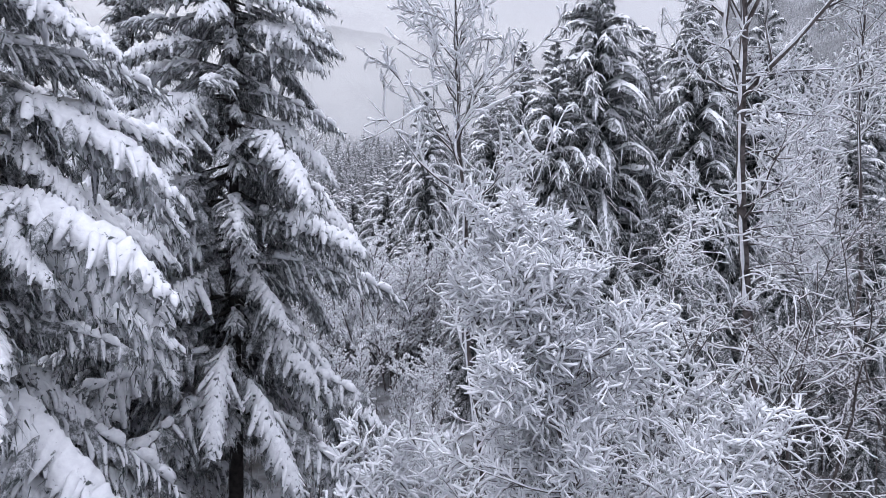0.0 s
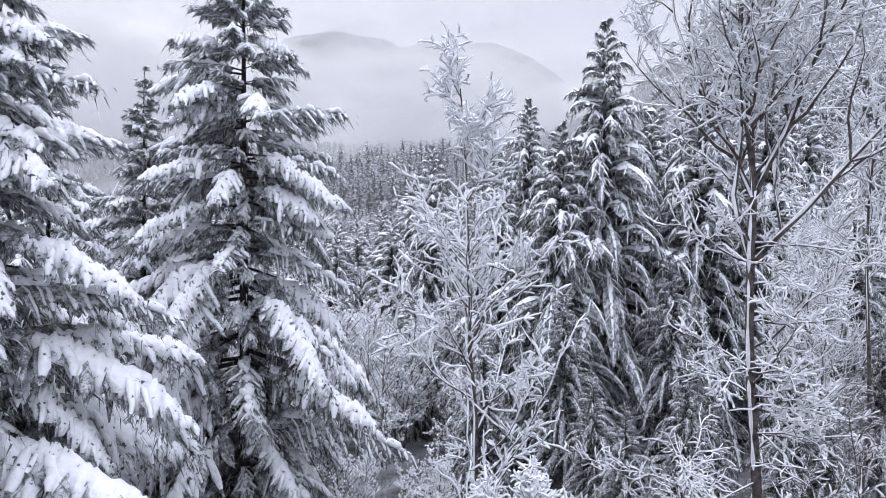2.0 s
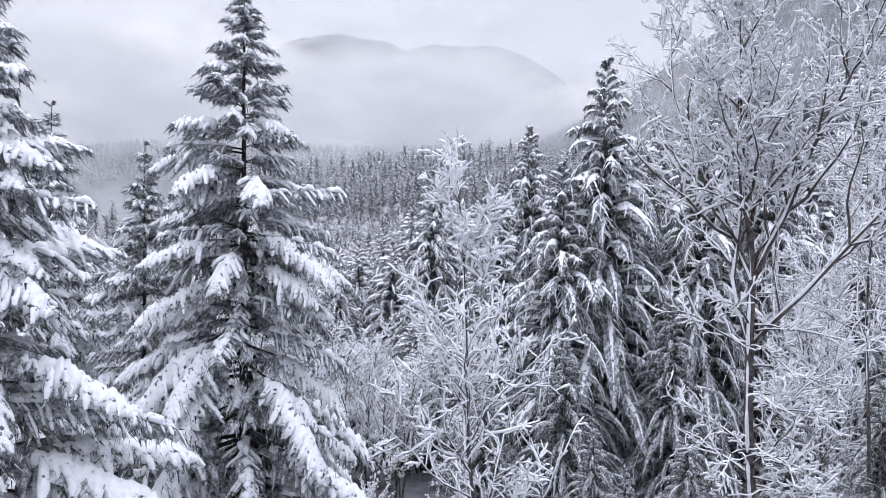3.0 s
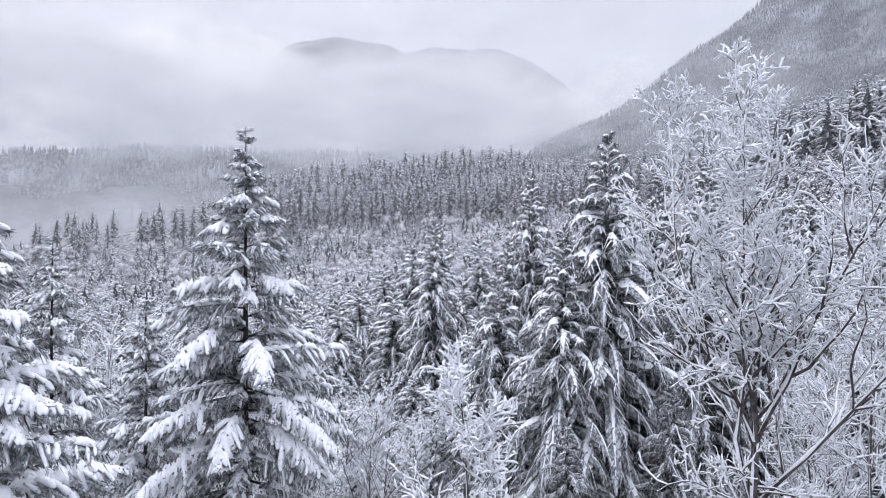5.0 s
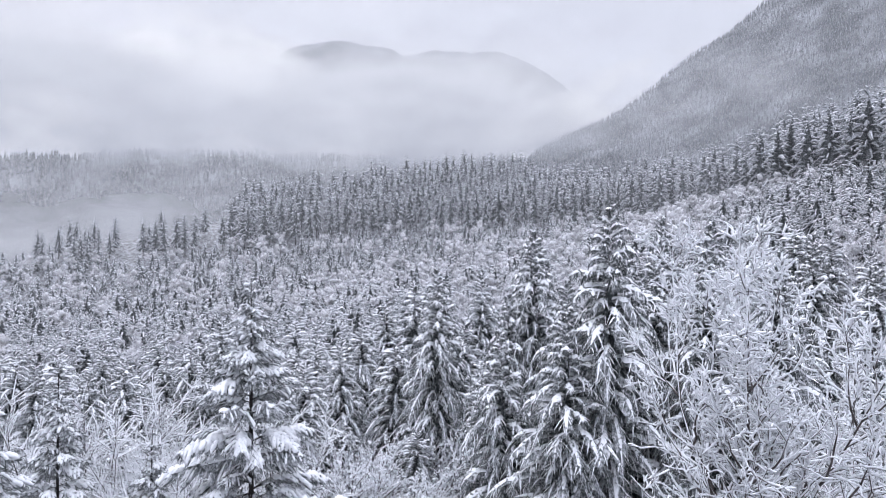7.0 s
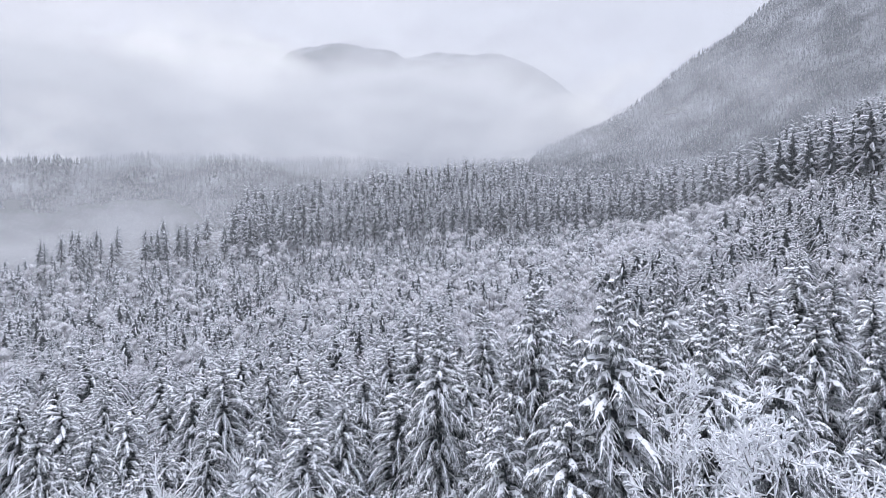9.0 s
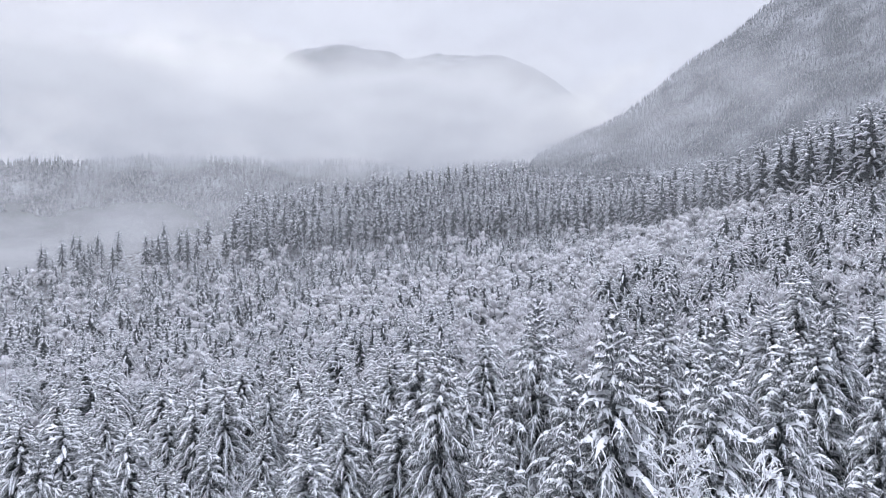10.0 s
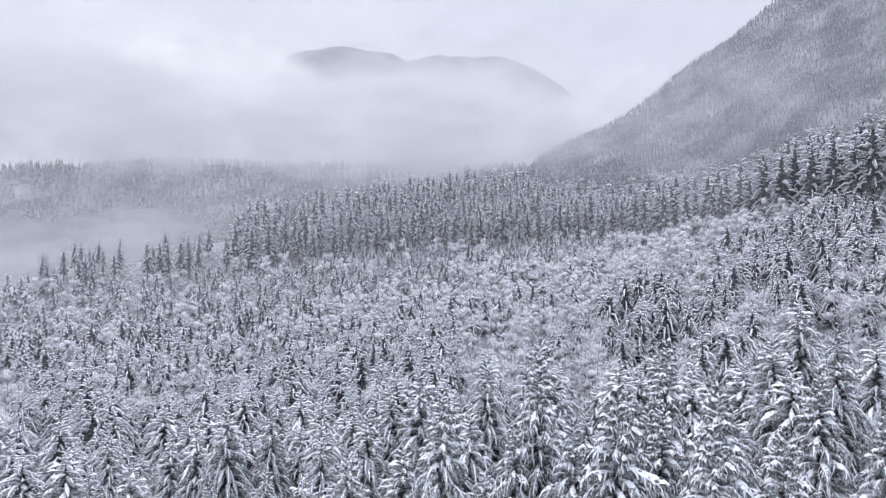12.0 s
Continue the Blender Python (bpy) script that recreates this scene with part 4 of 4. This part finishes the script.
def alder(name, x, y, top, seed, label, limbs=10, spread=0.8, sizes=(0.42, 0.30, 0.20), per=(9, 7, 5), rise=(0.10, 0.05, 0.0), girth=0.09, first=0.25, stems=1,
          lean=(0, 0), snow=1.0, group="frosted alders near the clearing", curve=0.10, fork=0.0, fan=(), skirt=0, cone=False, clots=0):
    """A bare tree: trunk, limbs with their branches and twigs, and snow along all of them."""
    rng = np.random.default_rng(seed)
    foot = float(ground_z(x, y)) - 0.1
    high = top - foot
    root = tagged(new(name), label, "tree", group)
    root.location = (x, y, foot)
    start = np.zeros((stems, 3)) + rng.normal(0, 0.12 if stems > 1 else 0, (stems, 3)) * np.array([1, 1, 0])
    way = unit(np.array([[lean[0], lean[1], 1.0]]) + rng.normal(0, 0.16 if stems > 1 else 0.02, (stems, 3)))
    stem_len = high * rng.uniform(0.85, 1.0, stems)
    bole = None
    if fork:
        # one bole that parts into a fan of stems
        bole = grow(rng, start[:1], way[:1], np.array([fork]), None, 12, 0.02, 0.028)
        start, _ = along(np.repeat(bole, len(fan), 0), np.array([1.0 - 0.26 * ((3 * k) % len(fan)) / len(fan) for k in range(len(fan))]))
        way = unit(np.array([(f, rng.normal(0, 0.15), 1.0) for f in fan]))
        stem_len = 1.02 * (high - fork) * rng.uniform(0.88, 1.08, len(fan)) * (1 + 0.12 * np.abs(way[:, 0]))
        stems = len(fan)
    trunk = grow(rng, start, way, stem_len, None, 12, 0.085 if fork else 0.03, 0.08)
    s = np.linspace(0, 1, 12)[None]
    rt = (0.40 if fork else 1.0) * girth * (1.02 - s) ** (1.3 if fork else 0.9) * np.ones((stems, 1)) + 0.006
    tr = Heap().add(*tubes(trunk, rt, 7))
    if fork:
        tr.add(*tubes(bole, girth * (1.0 - 0.35 * s), 8))
    trunk_ob = part("trunk", tr.mesh("trunk", [ALDER_BARK]), root, "grey-brown bare trunk")
    # snow caught along the stems
    lie, rl = trunk.copy(), ((0.62 if fork else 0.42) * rt + 0.009 * snow) * rng.uniform(0.1, 1.2, rt.shape)
    lie[..., 2] += 0.7 * rt
    lie[..., 0] -= 0.55 * rt
    lie[..., 1] -= 0.35 * rt
    stuck = Heap().add(*tubes(lie, rl, 5))
    if fork:
        # driven snow on the windward side of the bole, in patches
        rb = girth * (1.0 - 0.35 * np.linspace(0, 1, 40)[None])
        drift = along(np.repeat(bole, 40, 0), np.linspace(0.02, 1, 40))[0][None] + np.stack([-0.62 * rb, -0.55 * rb, 0 * rb], -1)
        stuck.add(*tubes(drift, rb * rng.uniform(0.0, 0.55, rb.shape), 6))
    tagged(part("snow_load", stuck.mesh("snow_load", [SNOW]), trunk_ob, "snow plastered along the stems"), kind="stuff")
    who, u, b0, w0 = shoots(rng, trunk, limbs, first, 0.97, spread)
    w0 = unit(w0 + np.array([0, 0, 1.0]) * 0.55 * (u[:, None] - 0.45))
    l0 = stem_len[who] * sizes[0] * ((1.18 - u) if cone else (1.15 - 0.75 * u)) * rng.uniform(0.65, 1.2, len(who))
    p0 = grow(rng, b0, w0, l0, None, 8, rise[0], curve)
    if skirt:
        # arching limbs on the bole
        u_s = rng.uniform(0.34, 0.98, skirt)
        b_s, f_s = along(np.repeat(bole, skirt, 0), u_s)
        a_s = np.where(np.arange(skirt) % 2 == 0, np.arange(skirt) * 2.39996, rng.uniform(-2.8, -0.3, skirt))
        w_s = unit(np.stack([np.cos(a_s), np.sin(a_s), rng.uniform(0.1, 0.6, skirt)], -1))
        l_s = rng.uniform(1.6, 4.2, skirt)
        p0 = np.concatenate([p0, grow(rng, b_s, w_s, l_s, None, 8, -0.07, curve)])
        l0, u = np.concatenate([l0, l_s]), np.concatenate([u, 0.55 + 0 * u_s])
    r0 = (0.012 + 0.26 * girth * (1 - u))[:, None] * np.linspace(1, 0.2, 8)[None]
    who1, u1, b1, w1 = shoots(rng, p0, per[0], 0.12, 0.98, 0.95)
    w1 = unit(w1 * np.array([1, 1, 0.7]))
    l1 = l0[who1] * sizes[1] * (1.25 - 0.7 * u1) * rng.uniform(0.5, 1.3, len(who1)) + 0.12
    p1 = grow(rng, b1, w1, l1, None, 5, rise[1], curve * 2.2)
    who2, u2, b2, w2 = shoots(rng, p1, per[1], 0.1, 1.0, 0.9)
    l2 = np.minimum(l1[who2] * sizes[2] * 1.8, 0.22) * rng.uniform(0.4, 1.3, len(who2)) + 0.06
    p2 = grow(rng, b2, w2, l2, None, 4, rise[2], curve * 3)
    limb1, limb2 = who1, who1[who2]
    for k in range(len(p0)):
        a, c1, c2 = p0[k:k + 1], p1[limb1 == k], p2[limb2 == k]
        wood = Heap()
        wood.add(*tubes(a, r0[k:k + 1], 5), 0)
        wood.add(*tubes(c1[:, ::2], np.linspace(0.012, 0.006, 3)[None] * np.ones((len(c1), 1)), 3), 1)
        wood.add(*blades(c2[:, 0], unit(c2[:, 3] - c2[:, 0]), np.linalg.norm(c2[:, 3] - c2[:, 0], axis=-1) * 1.1, np.full(len(c2), 0.014), rng), 1)
        limb = part("limb", wood.mesh("limb", [ALDER_BARK, TWIG]), root)
        white = Heap()
        for p, r, sd in ((a, (r0[k:k + 1] * 0.55 + 0.010 * snow) * rng.uniform(0.5, 1.35, (1, 8)), 4), (c1, snow * np.array([[0.014, 0.021, 0.022, 0.020, 0.012]]) * rng.uniform(0.35, 1.4, (len(c1), 5)), 4),
                         (c2[:, [0, 2, 3]], snow * np.array([[0.015, 0.020, 0.013]]) * rng.uniform(0.5, 1.4, (len(c2), 3)), 4)):
            q2 = p.copy()
            q2[..., 2] += r * 0.65
            white.add(*tubes(q2, r, sd, 1.0))
        if clots and len(c1):
            # lumps of snow caught in the forks of the twigs
            ball, faces = round_lump()
            pick = rng.integers(0, len(c1), clots)
            seat, _ = along(c1[pick], rng.uniform(0.1, 1.0, clots))
            size = rng.uniform(0.02, 0.045, (clots, 1, 1)) * np.array([1.35, 1.35, 0.75]) * rng.uniform(0.7, 1.3, (clots, len(ball), 1))
            seat[:, 2] += 0.02
            white.add((seat[:, None] + ball[None] * size).reshape(-1, 3), (np.arange(clots)[:, None, None] * len(ball) + faces[None]).reshape(-1, 3))
        tagged(part("snow_load", white.mesh("snow_load", [SNOW]), limb, "line of white snow on every twig"), kind="stuff")
    placed.append((x, y))
    return root


alder("alder_tree", 1.8, 10.1, 7.85, 501, "young alder thick with hoar frost and snow", limbs=66, spread=1.35, sizes=(0.46, 0.28, 0.24), per=(17, 14), girth=0.05, first=0.2, rise=(0.07, 0.06, 0.03), snow=0.88, curve=0.14, cone=True, clots=6)
alder("alder_tree", 1.55, 14.4, 14.0, 502, "slender alder with sparse snowy limbs", limbs=40, spread=1.35, sizes=(0.29, 0.36, 0.26), per=(9, 4), girth=0.085, first=0.34, lean=(-0.03, 0.0), snow=1.15, cone=True, curve=0.13, rise=(0.14, 0.08, 0.02))
alder("alder_tree", 8.45, 17.2, 20.2, 503, "large bare alder with a forked crown lined with snow", limbs=18, spread=0.85, sizes=(0.36, 0.36, 0.24), per=(9, 6), girth=0.155, first=0.10, rise=(0.13, 0.12, 0.08), snow=1.15, curve=0.15,
      lean=(-0.115, 0), fork=12.9, fan=(-0.42, -0.22, -0.06, 0.12, 0.35, 0.85), skirt=28)
alder("alder_tree", 11.8, 19.6, 16.5, 504, "bare alder leaning outward with snowy branches", limbs=28, spread=0.95, sizes=(0.36, 0.32, 0.22), per=(10, 6), girth=0.08, first=0.56, lean=(0.10, 0), snow=1.18, curve=0.16)
alder("alder_shrub", 7.3, 13.8, 6.6, 505, "tangled shrub with arching snow-lined twigs", limbs=9, spread=1.2, sizes=(0.50, 0.34, 0.26), per=(10, 6), girth=0.035, first=0.12, rise=(-0.05, -0.05, -0.03), stems=2, curve=0.15, snow=0.18)
alder("alder_shrub", 5.4, 13.4, 6.3, 509, "tangled shrub with arching snow-lined twigs", limbs=11, spread=1.3, sizes=(0.55, 0.34, 0.26), per=(10, 6), girth=0.035, first=0.3, rise=(-0.06, -0.05, -0.03), stems=2, curve=0.15, snow=0.6)
alder("alder_shrub", 10.2, 14.4, 7.2, 506, "tangled shrub with arching snow-lined twigs", limbs=9, spread=1.2, sizes=(0.50, 0.34, 0.26), per=(10, 6), girth=0.035, first=0.12, rise=(-0.05, -0.05, -0.03), stems=2, curve=0.15, snow=0.18)
alder("alder_shrub", 4.6, 12.2, 3.4, 507, "low shrub buried in fresh snow", limbs=12, spread=1.1, sizes=(0.55, 0.34, 0.28), per=(10, 7), girth=0.03, first=0.1, rise=(0.02, -0.02, 0), stems=3, curve=0.16, snow=1.3, clots=16)
alder("alder_shrub", -1.4, 11.4, 2.6, 508, "low shrub buried in fresh snow", limbs=12, spread=1.1, sizes=(0.55, 0.34, 0.28), per=(10, 7), girth=0.03, first=0.1, rise=(0.02, -0.02, 0), stems=3, curve=0.16, snow=1.3, clots=16)


# alders a little farther off: a few models, copied
def alder_model(seed, high, stems, limbs, per, thick, rise=0.10):
    rng = np.random.default_rng(seed)
    root = new("alder_tree")
    start = rng.normal(0, 0.25, (stems, 3)) * np.array([1, 1, 0])
    way = unit(np.array([[0, 0, 1.0]]) + rng.normal(0, 0.22, (stems, 3)))
    trunk = grow(rng, start, way, high * rng.uniform(0.75, 1.0, stems), None, 8, 0.04, 0.06)
    part("trunk", Heap().add(*tubes(trunk, 0.006 * high * np.linspace(1, 0.12, 8)[None] * np.ones((stems, 1)), 5)).mesh("trunk", [ALDER_BARK]), root)
    who, u, b0, w0 = shoots(rng, trunk, limbs, 0.22, 0.98, 0.75)
    p0 = grow(rng, b0, w0, high * 0.30 * (1.2 - 0.8 * u) * rng.uniform(0.6, 1.2, len(u)), None, 5, rise, 0.16)
    who1, u1, b1, w1 = shoots(rng, p0, per, 0.15, 1.0, 0.9)
    p1 = grow(rng, b1, w1, high * 0.045 * rng.uniform(0.5, 1.7, len(u1)), None, 3, 0.05, 0.28)
    wood = Heap().add(*tubes(p0[:, ::2], thick * np.array([[0.8, 0.5, 0.2]]) * np.ones((len(p0), 1)), 3)).add(*tubes(p1[:, ::2], thick * np.array([[0.35, 0.15]]) * np.ones((len(p1), 1)), 3))
    twigs = part("crown", wood.mesh("crown", [TWIG]), root)
    white = Heap()
    for p, r in ((p0, thick * np.array([[0.5, 0.9, 0.9, 0.8, 0.4]])), (p1, thick * np.array([[0.6, 0.8, 0.45]]))):
        r = r * rng.uniform(0.6, 1.3, (len(p), 1))
        if p is p1:
            p, r = p[:, [0, 2]], r[:, [1, 2]]
        q2 = p.copy()
        q2[..., 2] += r * 0.8
        white.add(*tubes(q2, r, 3))
    tagged(part("snow_load", white.mesh("snow_load", [SNOW]), twigs, "white snow and frost on the twigs"), kind="stuff")
    return root


alder_models = [alder_model(600 + k, 10.0, 3 + k % 2, 22, 24, 0.019 + 0.002 * k) for k in range(3)]


def shrub_model(seed, high, twigs=11, fine=1.0, limbs=14):
    """A rounded frosted crown seen from some way off: stems and many short frosted twigs."""
    rng = np.random.default_rng(seed)
    root = new("alder_tree")
    way = unit(np.array([[0, 0, 1.0]]) + rng.normal(0, 0.22, (5, 3)))
    stems = grow(rng, rng.normal(0, 0.3, (5, 3)) * np.array([1, 1, 0]), way, high * rng.uniform(0.6, 0.9, 5), None, 6, 0.03, 0.07)
    part("trunk", Heap().add(*tubes(stems, 0.006 * high * np.linspace(1, 0.12, 6)[None] * np.ones((5, 1)), 4)).mesh("trunk", [ALDER_BARK]), root)
    who, u, b0, w0 = shoots(rng, stems, limbs, 0.2, 1.0, 0.8)
    p0 = grow(rng, b0, w0, high * (0.26 if fine == 1 else 0.21) * (1.2 - 0.7 * u) * rng.uniform(0.6, 1.2, len(u)), None, 4, 0.08 * fine, 0.09 if fine == 1 else 0.24)
    who1, u1, b1, w1 = shoots(rng, p0, twigs, 0.1, 1.0, 0.9)
    n = len(b1)
    dark = Heap().add(*tubes(p0[:, [0, 3]], np.array([[0.03, 0.01]]) * np.ones((len(p0), 1)), 3))
    dark.add(*blades(b1[::3], w1[::3], rng.uniform(0.4, 1.0, len(b1[::3])) * fine ** 0.5, fine * rng.uniform(0.03, 0.06, len(b1[::3])), rng))
    crown = part("crown", dark.mesh("crown", [TWIG], False), root)
    w1 = unit(w1 + rng.normal(0, 0.6 if fine < 1 else 0.1, (n, 3)))
    white = Heap().add(*blades(b1, unit(w1 + np.array([0, 0, 0.15])), rng.uniform(0.4, 1.0, n) * fine ** 0.8, fine * rng.uniform(0.06, 0.13, n), rng))
    white.add(*tubes(p0[:, [0, 2, 3]] + np.array([0, 0, 0.03]), fine ** 0.6 * np.array([[0.03, 0.05, 0.01]]) * np.ones((len(p0), 1)), 3))
    if fine < 1:
        # soft clots of rime on the twigs
        ball, faces = round_lump()
        seat = (b1 + w1 * 0.12)[::2]
        size = rng.uniform(0.03, 0.075, (len(seat), 1, 1)) * rng.uniform(0.5, 1.5, (len(seat), len(ball), 1))
        white.add((seat[:, None] + ball[None] * size).reshape(-1, 3), (np.arange(len(seat))[:, None, None] * len(ball) + faces[None]).reshape(-1, 3))
    tagged(part("snow_load", white.mesh("snow_load", [SNOW], False), crown, "white snow and frost on the twigs"), kind="stuff")
    return root


shrub_models = [shrub_model(620 + k, 10.0) for k in range(3)]
bush_models = [shrub_model(640 + k, 10.0, 26, 0.26, 30) for k in range(3)]
arng = np.random.default_rng(9)


def put_alder(x, y, top, models, label):
    foot = float(ground_z(x, y)) - 0.1
    k = (top - foot) / 10.0
    ob = copy_thing(models[int(arng.integers(len(models)))], pose(x, y, foot, 0, 0, arng.uniform(0, 360)) @ Matrix.Diagonal((k, k, k, 1)))
    tagged(ob, label, "tree", "frosted alders in the young forest")
    placed.append((x, y))


for ax, ay, at in ((-9.6, 60.0, 8.8), (-6.7, 52.6, 6.8), (-1.5, 53.0, 7.4), (-3.2, 39.5, 7.8), (-6.2, 45.0, 8.8), (-9.0, 47.0, 7.2), (-3.6, 48.0, 6.2), (-7.5, 38.0, 6.2), (-1.9, 44.0, 7.9),
                   (-12.5, 52.0, 6.6), (-5.4, 33.0, 4.8), (-11.0, 40.0, 5.6), (0.6, 36.0, 5.2), (-1.5, 24.0, 2.2), (1.8, 21.5, 2.4), (-4.0, 27.0, 3.0), (-11.0, 31.0, 7.0), (-9.5, 25.5, 7.0),
                   (-1.2, 19.6, 1.6), (-2.9, 21.5, 2.1), (0.2, 17.6, 1.4), (-0.4, 27.5, 3.0)):
    put_alder(ax, ay, at, bush_models, "low rounded alder bush soft with hoar frost")
for ax, ay, at in ((-14.5, 29.0, 14.0), (-17.5, 31.0, 13.8), (-12.0, 28.0, 12.8), (-10.6, 31.5, 12.2), (-13.4, 32.5, 12.6), (-16.0, 26.5, 12.6),
                   (-20.0, 33.0, 13.0), (-16.0, 36.0, 9.5), (-23.0, 40.0, 9.0), (-19.0, 44.0, 8.0), (-13.0, 42.0, 8.2), 
                   (16.5, 30.0, 13.5), (-14.8, 22.0, 9.4),
                   (-28.0, 45.0, 6.8)):
    put_alder(ax, ay, at, alder_models, "bare alder white with frost among conifers")
for ax, ay in near_alders[:260]:
    put_alder(ax, ay, float(ground_z(ax, ay)) + arng.uniform(6.5, 11.0), shrub_models, "frosted alder with a pale rounded crown")
for mdl in (*alder_models, *shrub_models, *bush_models):
    for o in (*mdl.children_recursive, mdl):
        bpy.data.objects.remove(o)


def far_alders(name, x, y, foot, high, twigs, seed, label, mat, close=(0.05, 0.10), fine=1.0):
    """Pale crowns of fine frosted twigs, joined."""
    rng = np.random.default_rng(seed)
    n = len(x)
    m = n * twigs
    puffs = 7
    h = np.repeat(high, twigs)
    pa, pu = rng.uniform(0, 6.28, (n, puffs)), rng.uniform(0, 1, (n, puffs))
    pw = 0.22 * high[:, None] * np.sqrt(np.clip(1 - (2 * pu - 0.8) ** 2, 0.05, 1)) * rng.uniform(0.5, 1.0, (n, puffs))
    hub = np.stack([x[:, None] + pw * np.cos(pa), y[:, None] + pw * np.sin(pa), foot[:, None] + high[:, None] * (0.36 + 0.46 * pu)], -1)
    who = rng.integers(0, puffs, m)
    dirs = unit(rng.normal(size=(m, 3)))
    dirs[:, 2] = np.abs(dirs[:, 2]) * rng.choice([1, 1, -0.4], m)
    base = hub[np.repeat(np.arange(n), twigs), who] + dirs * (0.16 * h * rng.uniform(0.3, 1, m))[:, None]
    az = np.arctan2(dirs[:, 1], dirs[:, 0])
    way = unit(np.stack([np.cos(az) * 0.7, np.sin(az) * 0.7, rng.uniform(0.1, 1.2, m)], -1) + rng.normal(0, 0.3, (m, 3)))
    heap = Heap()
    if mat is FROST_FAR:
        # soft lumps of close twigs, each uneven
        ball, faces = round_lump()
        q = n * puffs
        bumpy = rng.uniform(0.4, 1.5, (q, len(ball), 1)) * rng.uniform(*close, (q, 1, 1)) * np.repeat(high, puffs)[:, None, None]
        lump = hub.reshape(q, 1, 3) + ball[None] * bumpy
        heap.add(lump.reshape(-1, 3), (np.arange(q)[:, None, None] * len(ball) + faces[None]).reshape(-1, 3), 2)
    heap.add(*blades(base, way, h * rng.uniform(0.04, 0.10, m), fine * h * rng.uniform(0.008, 0.020, m), rng))
    stem = np.stack([np.stack([x, y, foot], -1), np.stack([x, y, foot + high * 0.8], -1)], 1)
    heap.add(*tubes(stem, np.stack([0.008 * high, 0.002 * high], -1), 3), 1)
    return tagged(new(name, heap.mesh(name, [mat, ALDER_BARK, FROST_CORE], mat is FROST_FAR)), label, "forest", kind="stuff")


leafy &= fr0.uniform(size=len(fx)) < 0.68
near_b = young & leafy & (fy < 190)
hgt = fr0.uniform(8.5, 13.5, near_b.sum())
far_alders("alder_thicket", fx[near_b], fy[near_b], ground_z(fx[near_b], fy[near_b]), hgt, 400, 92, "pale frosted alder thicket between young conifers", FROST_FAR, (0.035, 0.08), 0.8)
b = young & leafy & (fy >= 190)
hgt = fr0.uniform(9.5, 15.0, b.sum())
far_alders("alder_thicket", fx[b], fy[b], ground_z(fx[b], fy[b]), hgt, 190, 91, "pale frosted alder thicket between young conifers", FROST_FAR)
ux, uy, ur = jittered(-60, 70, 14, 130, 3.4, 95)
keep = (np.abs(ux) < 0.72 * uy + 6) & (ux ** 2 + uy ** 2 > 144)
bx, by, _ = jittered(-3, 17, 10, 27, 1.5, 97)
wx, wy, _ = jittered(-15, -3, 14, 36, 2.1, 98)
ux, uy = np.concatenate([ux[keep], bx, wx]), np.concatenate([uy[keep], by, wy])
hgt = ur.uniform(2.0, 4.2, len(ux))
far_alders("underbrush", ux, uy, ground_z(ux, uy) - 0.6, hgt, 110, 96, "dark tangled underbrush flecked with snow", TWIG, fine=0.4)
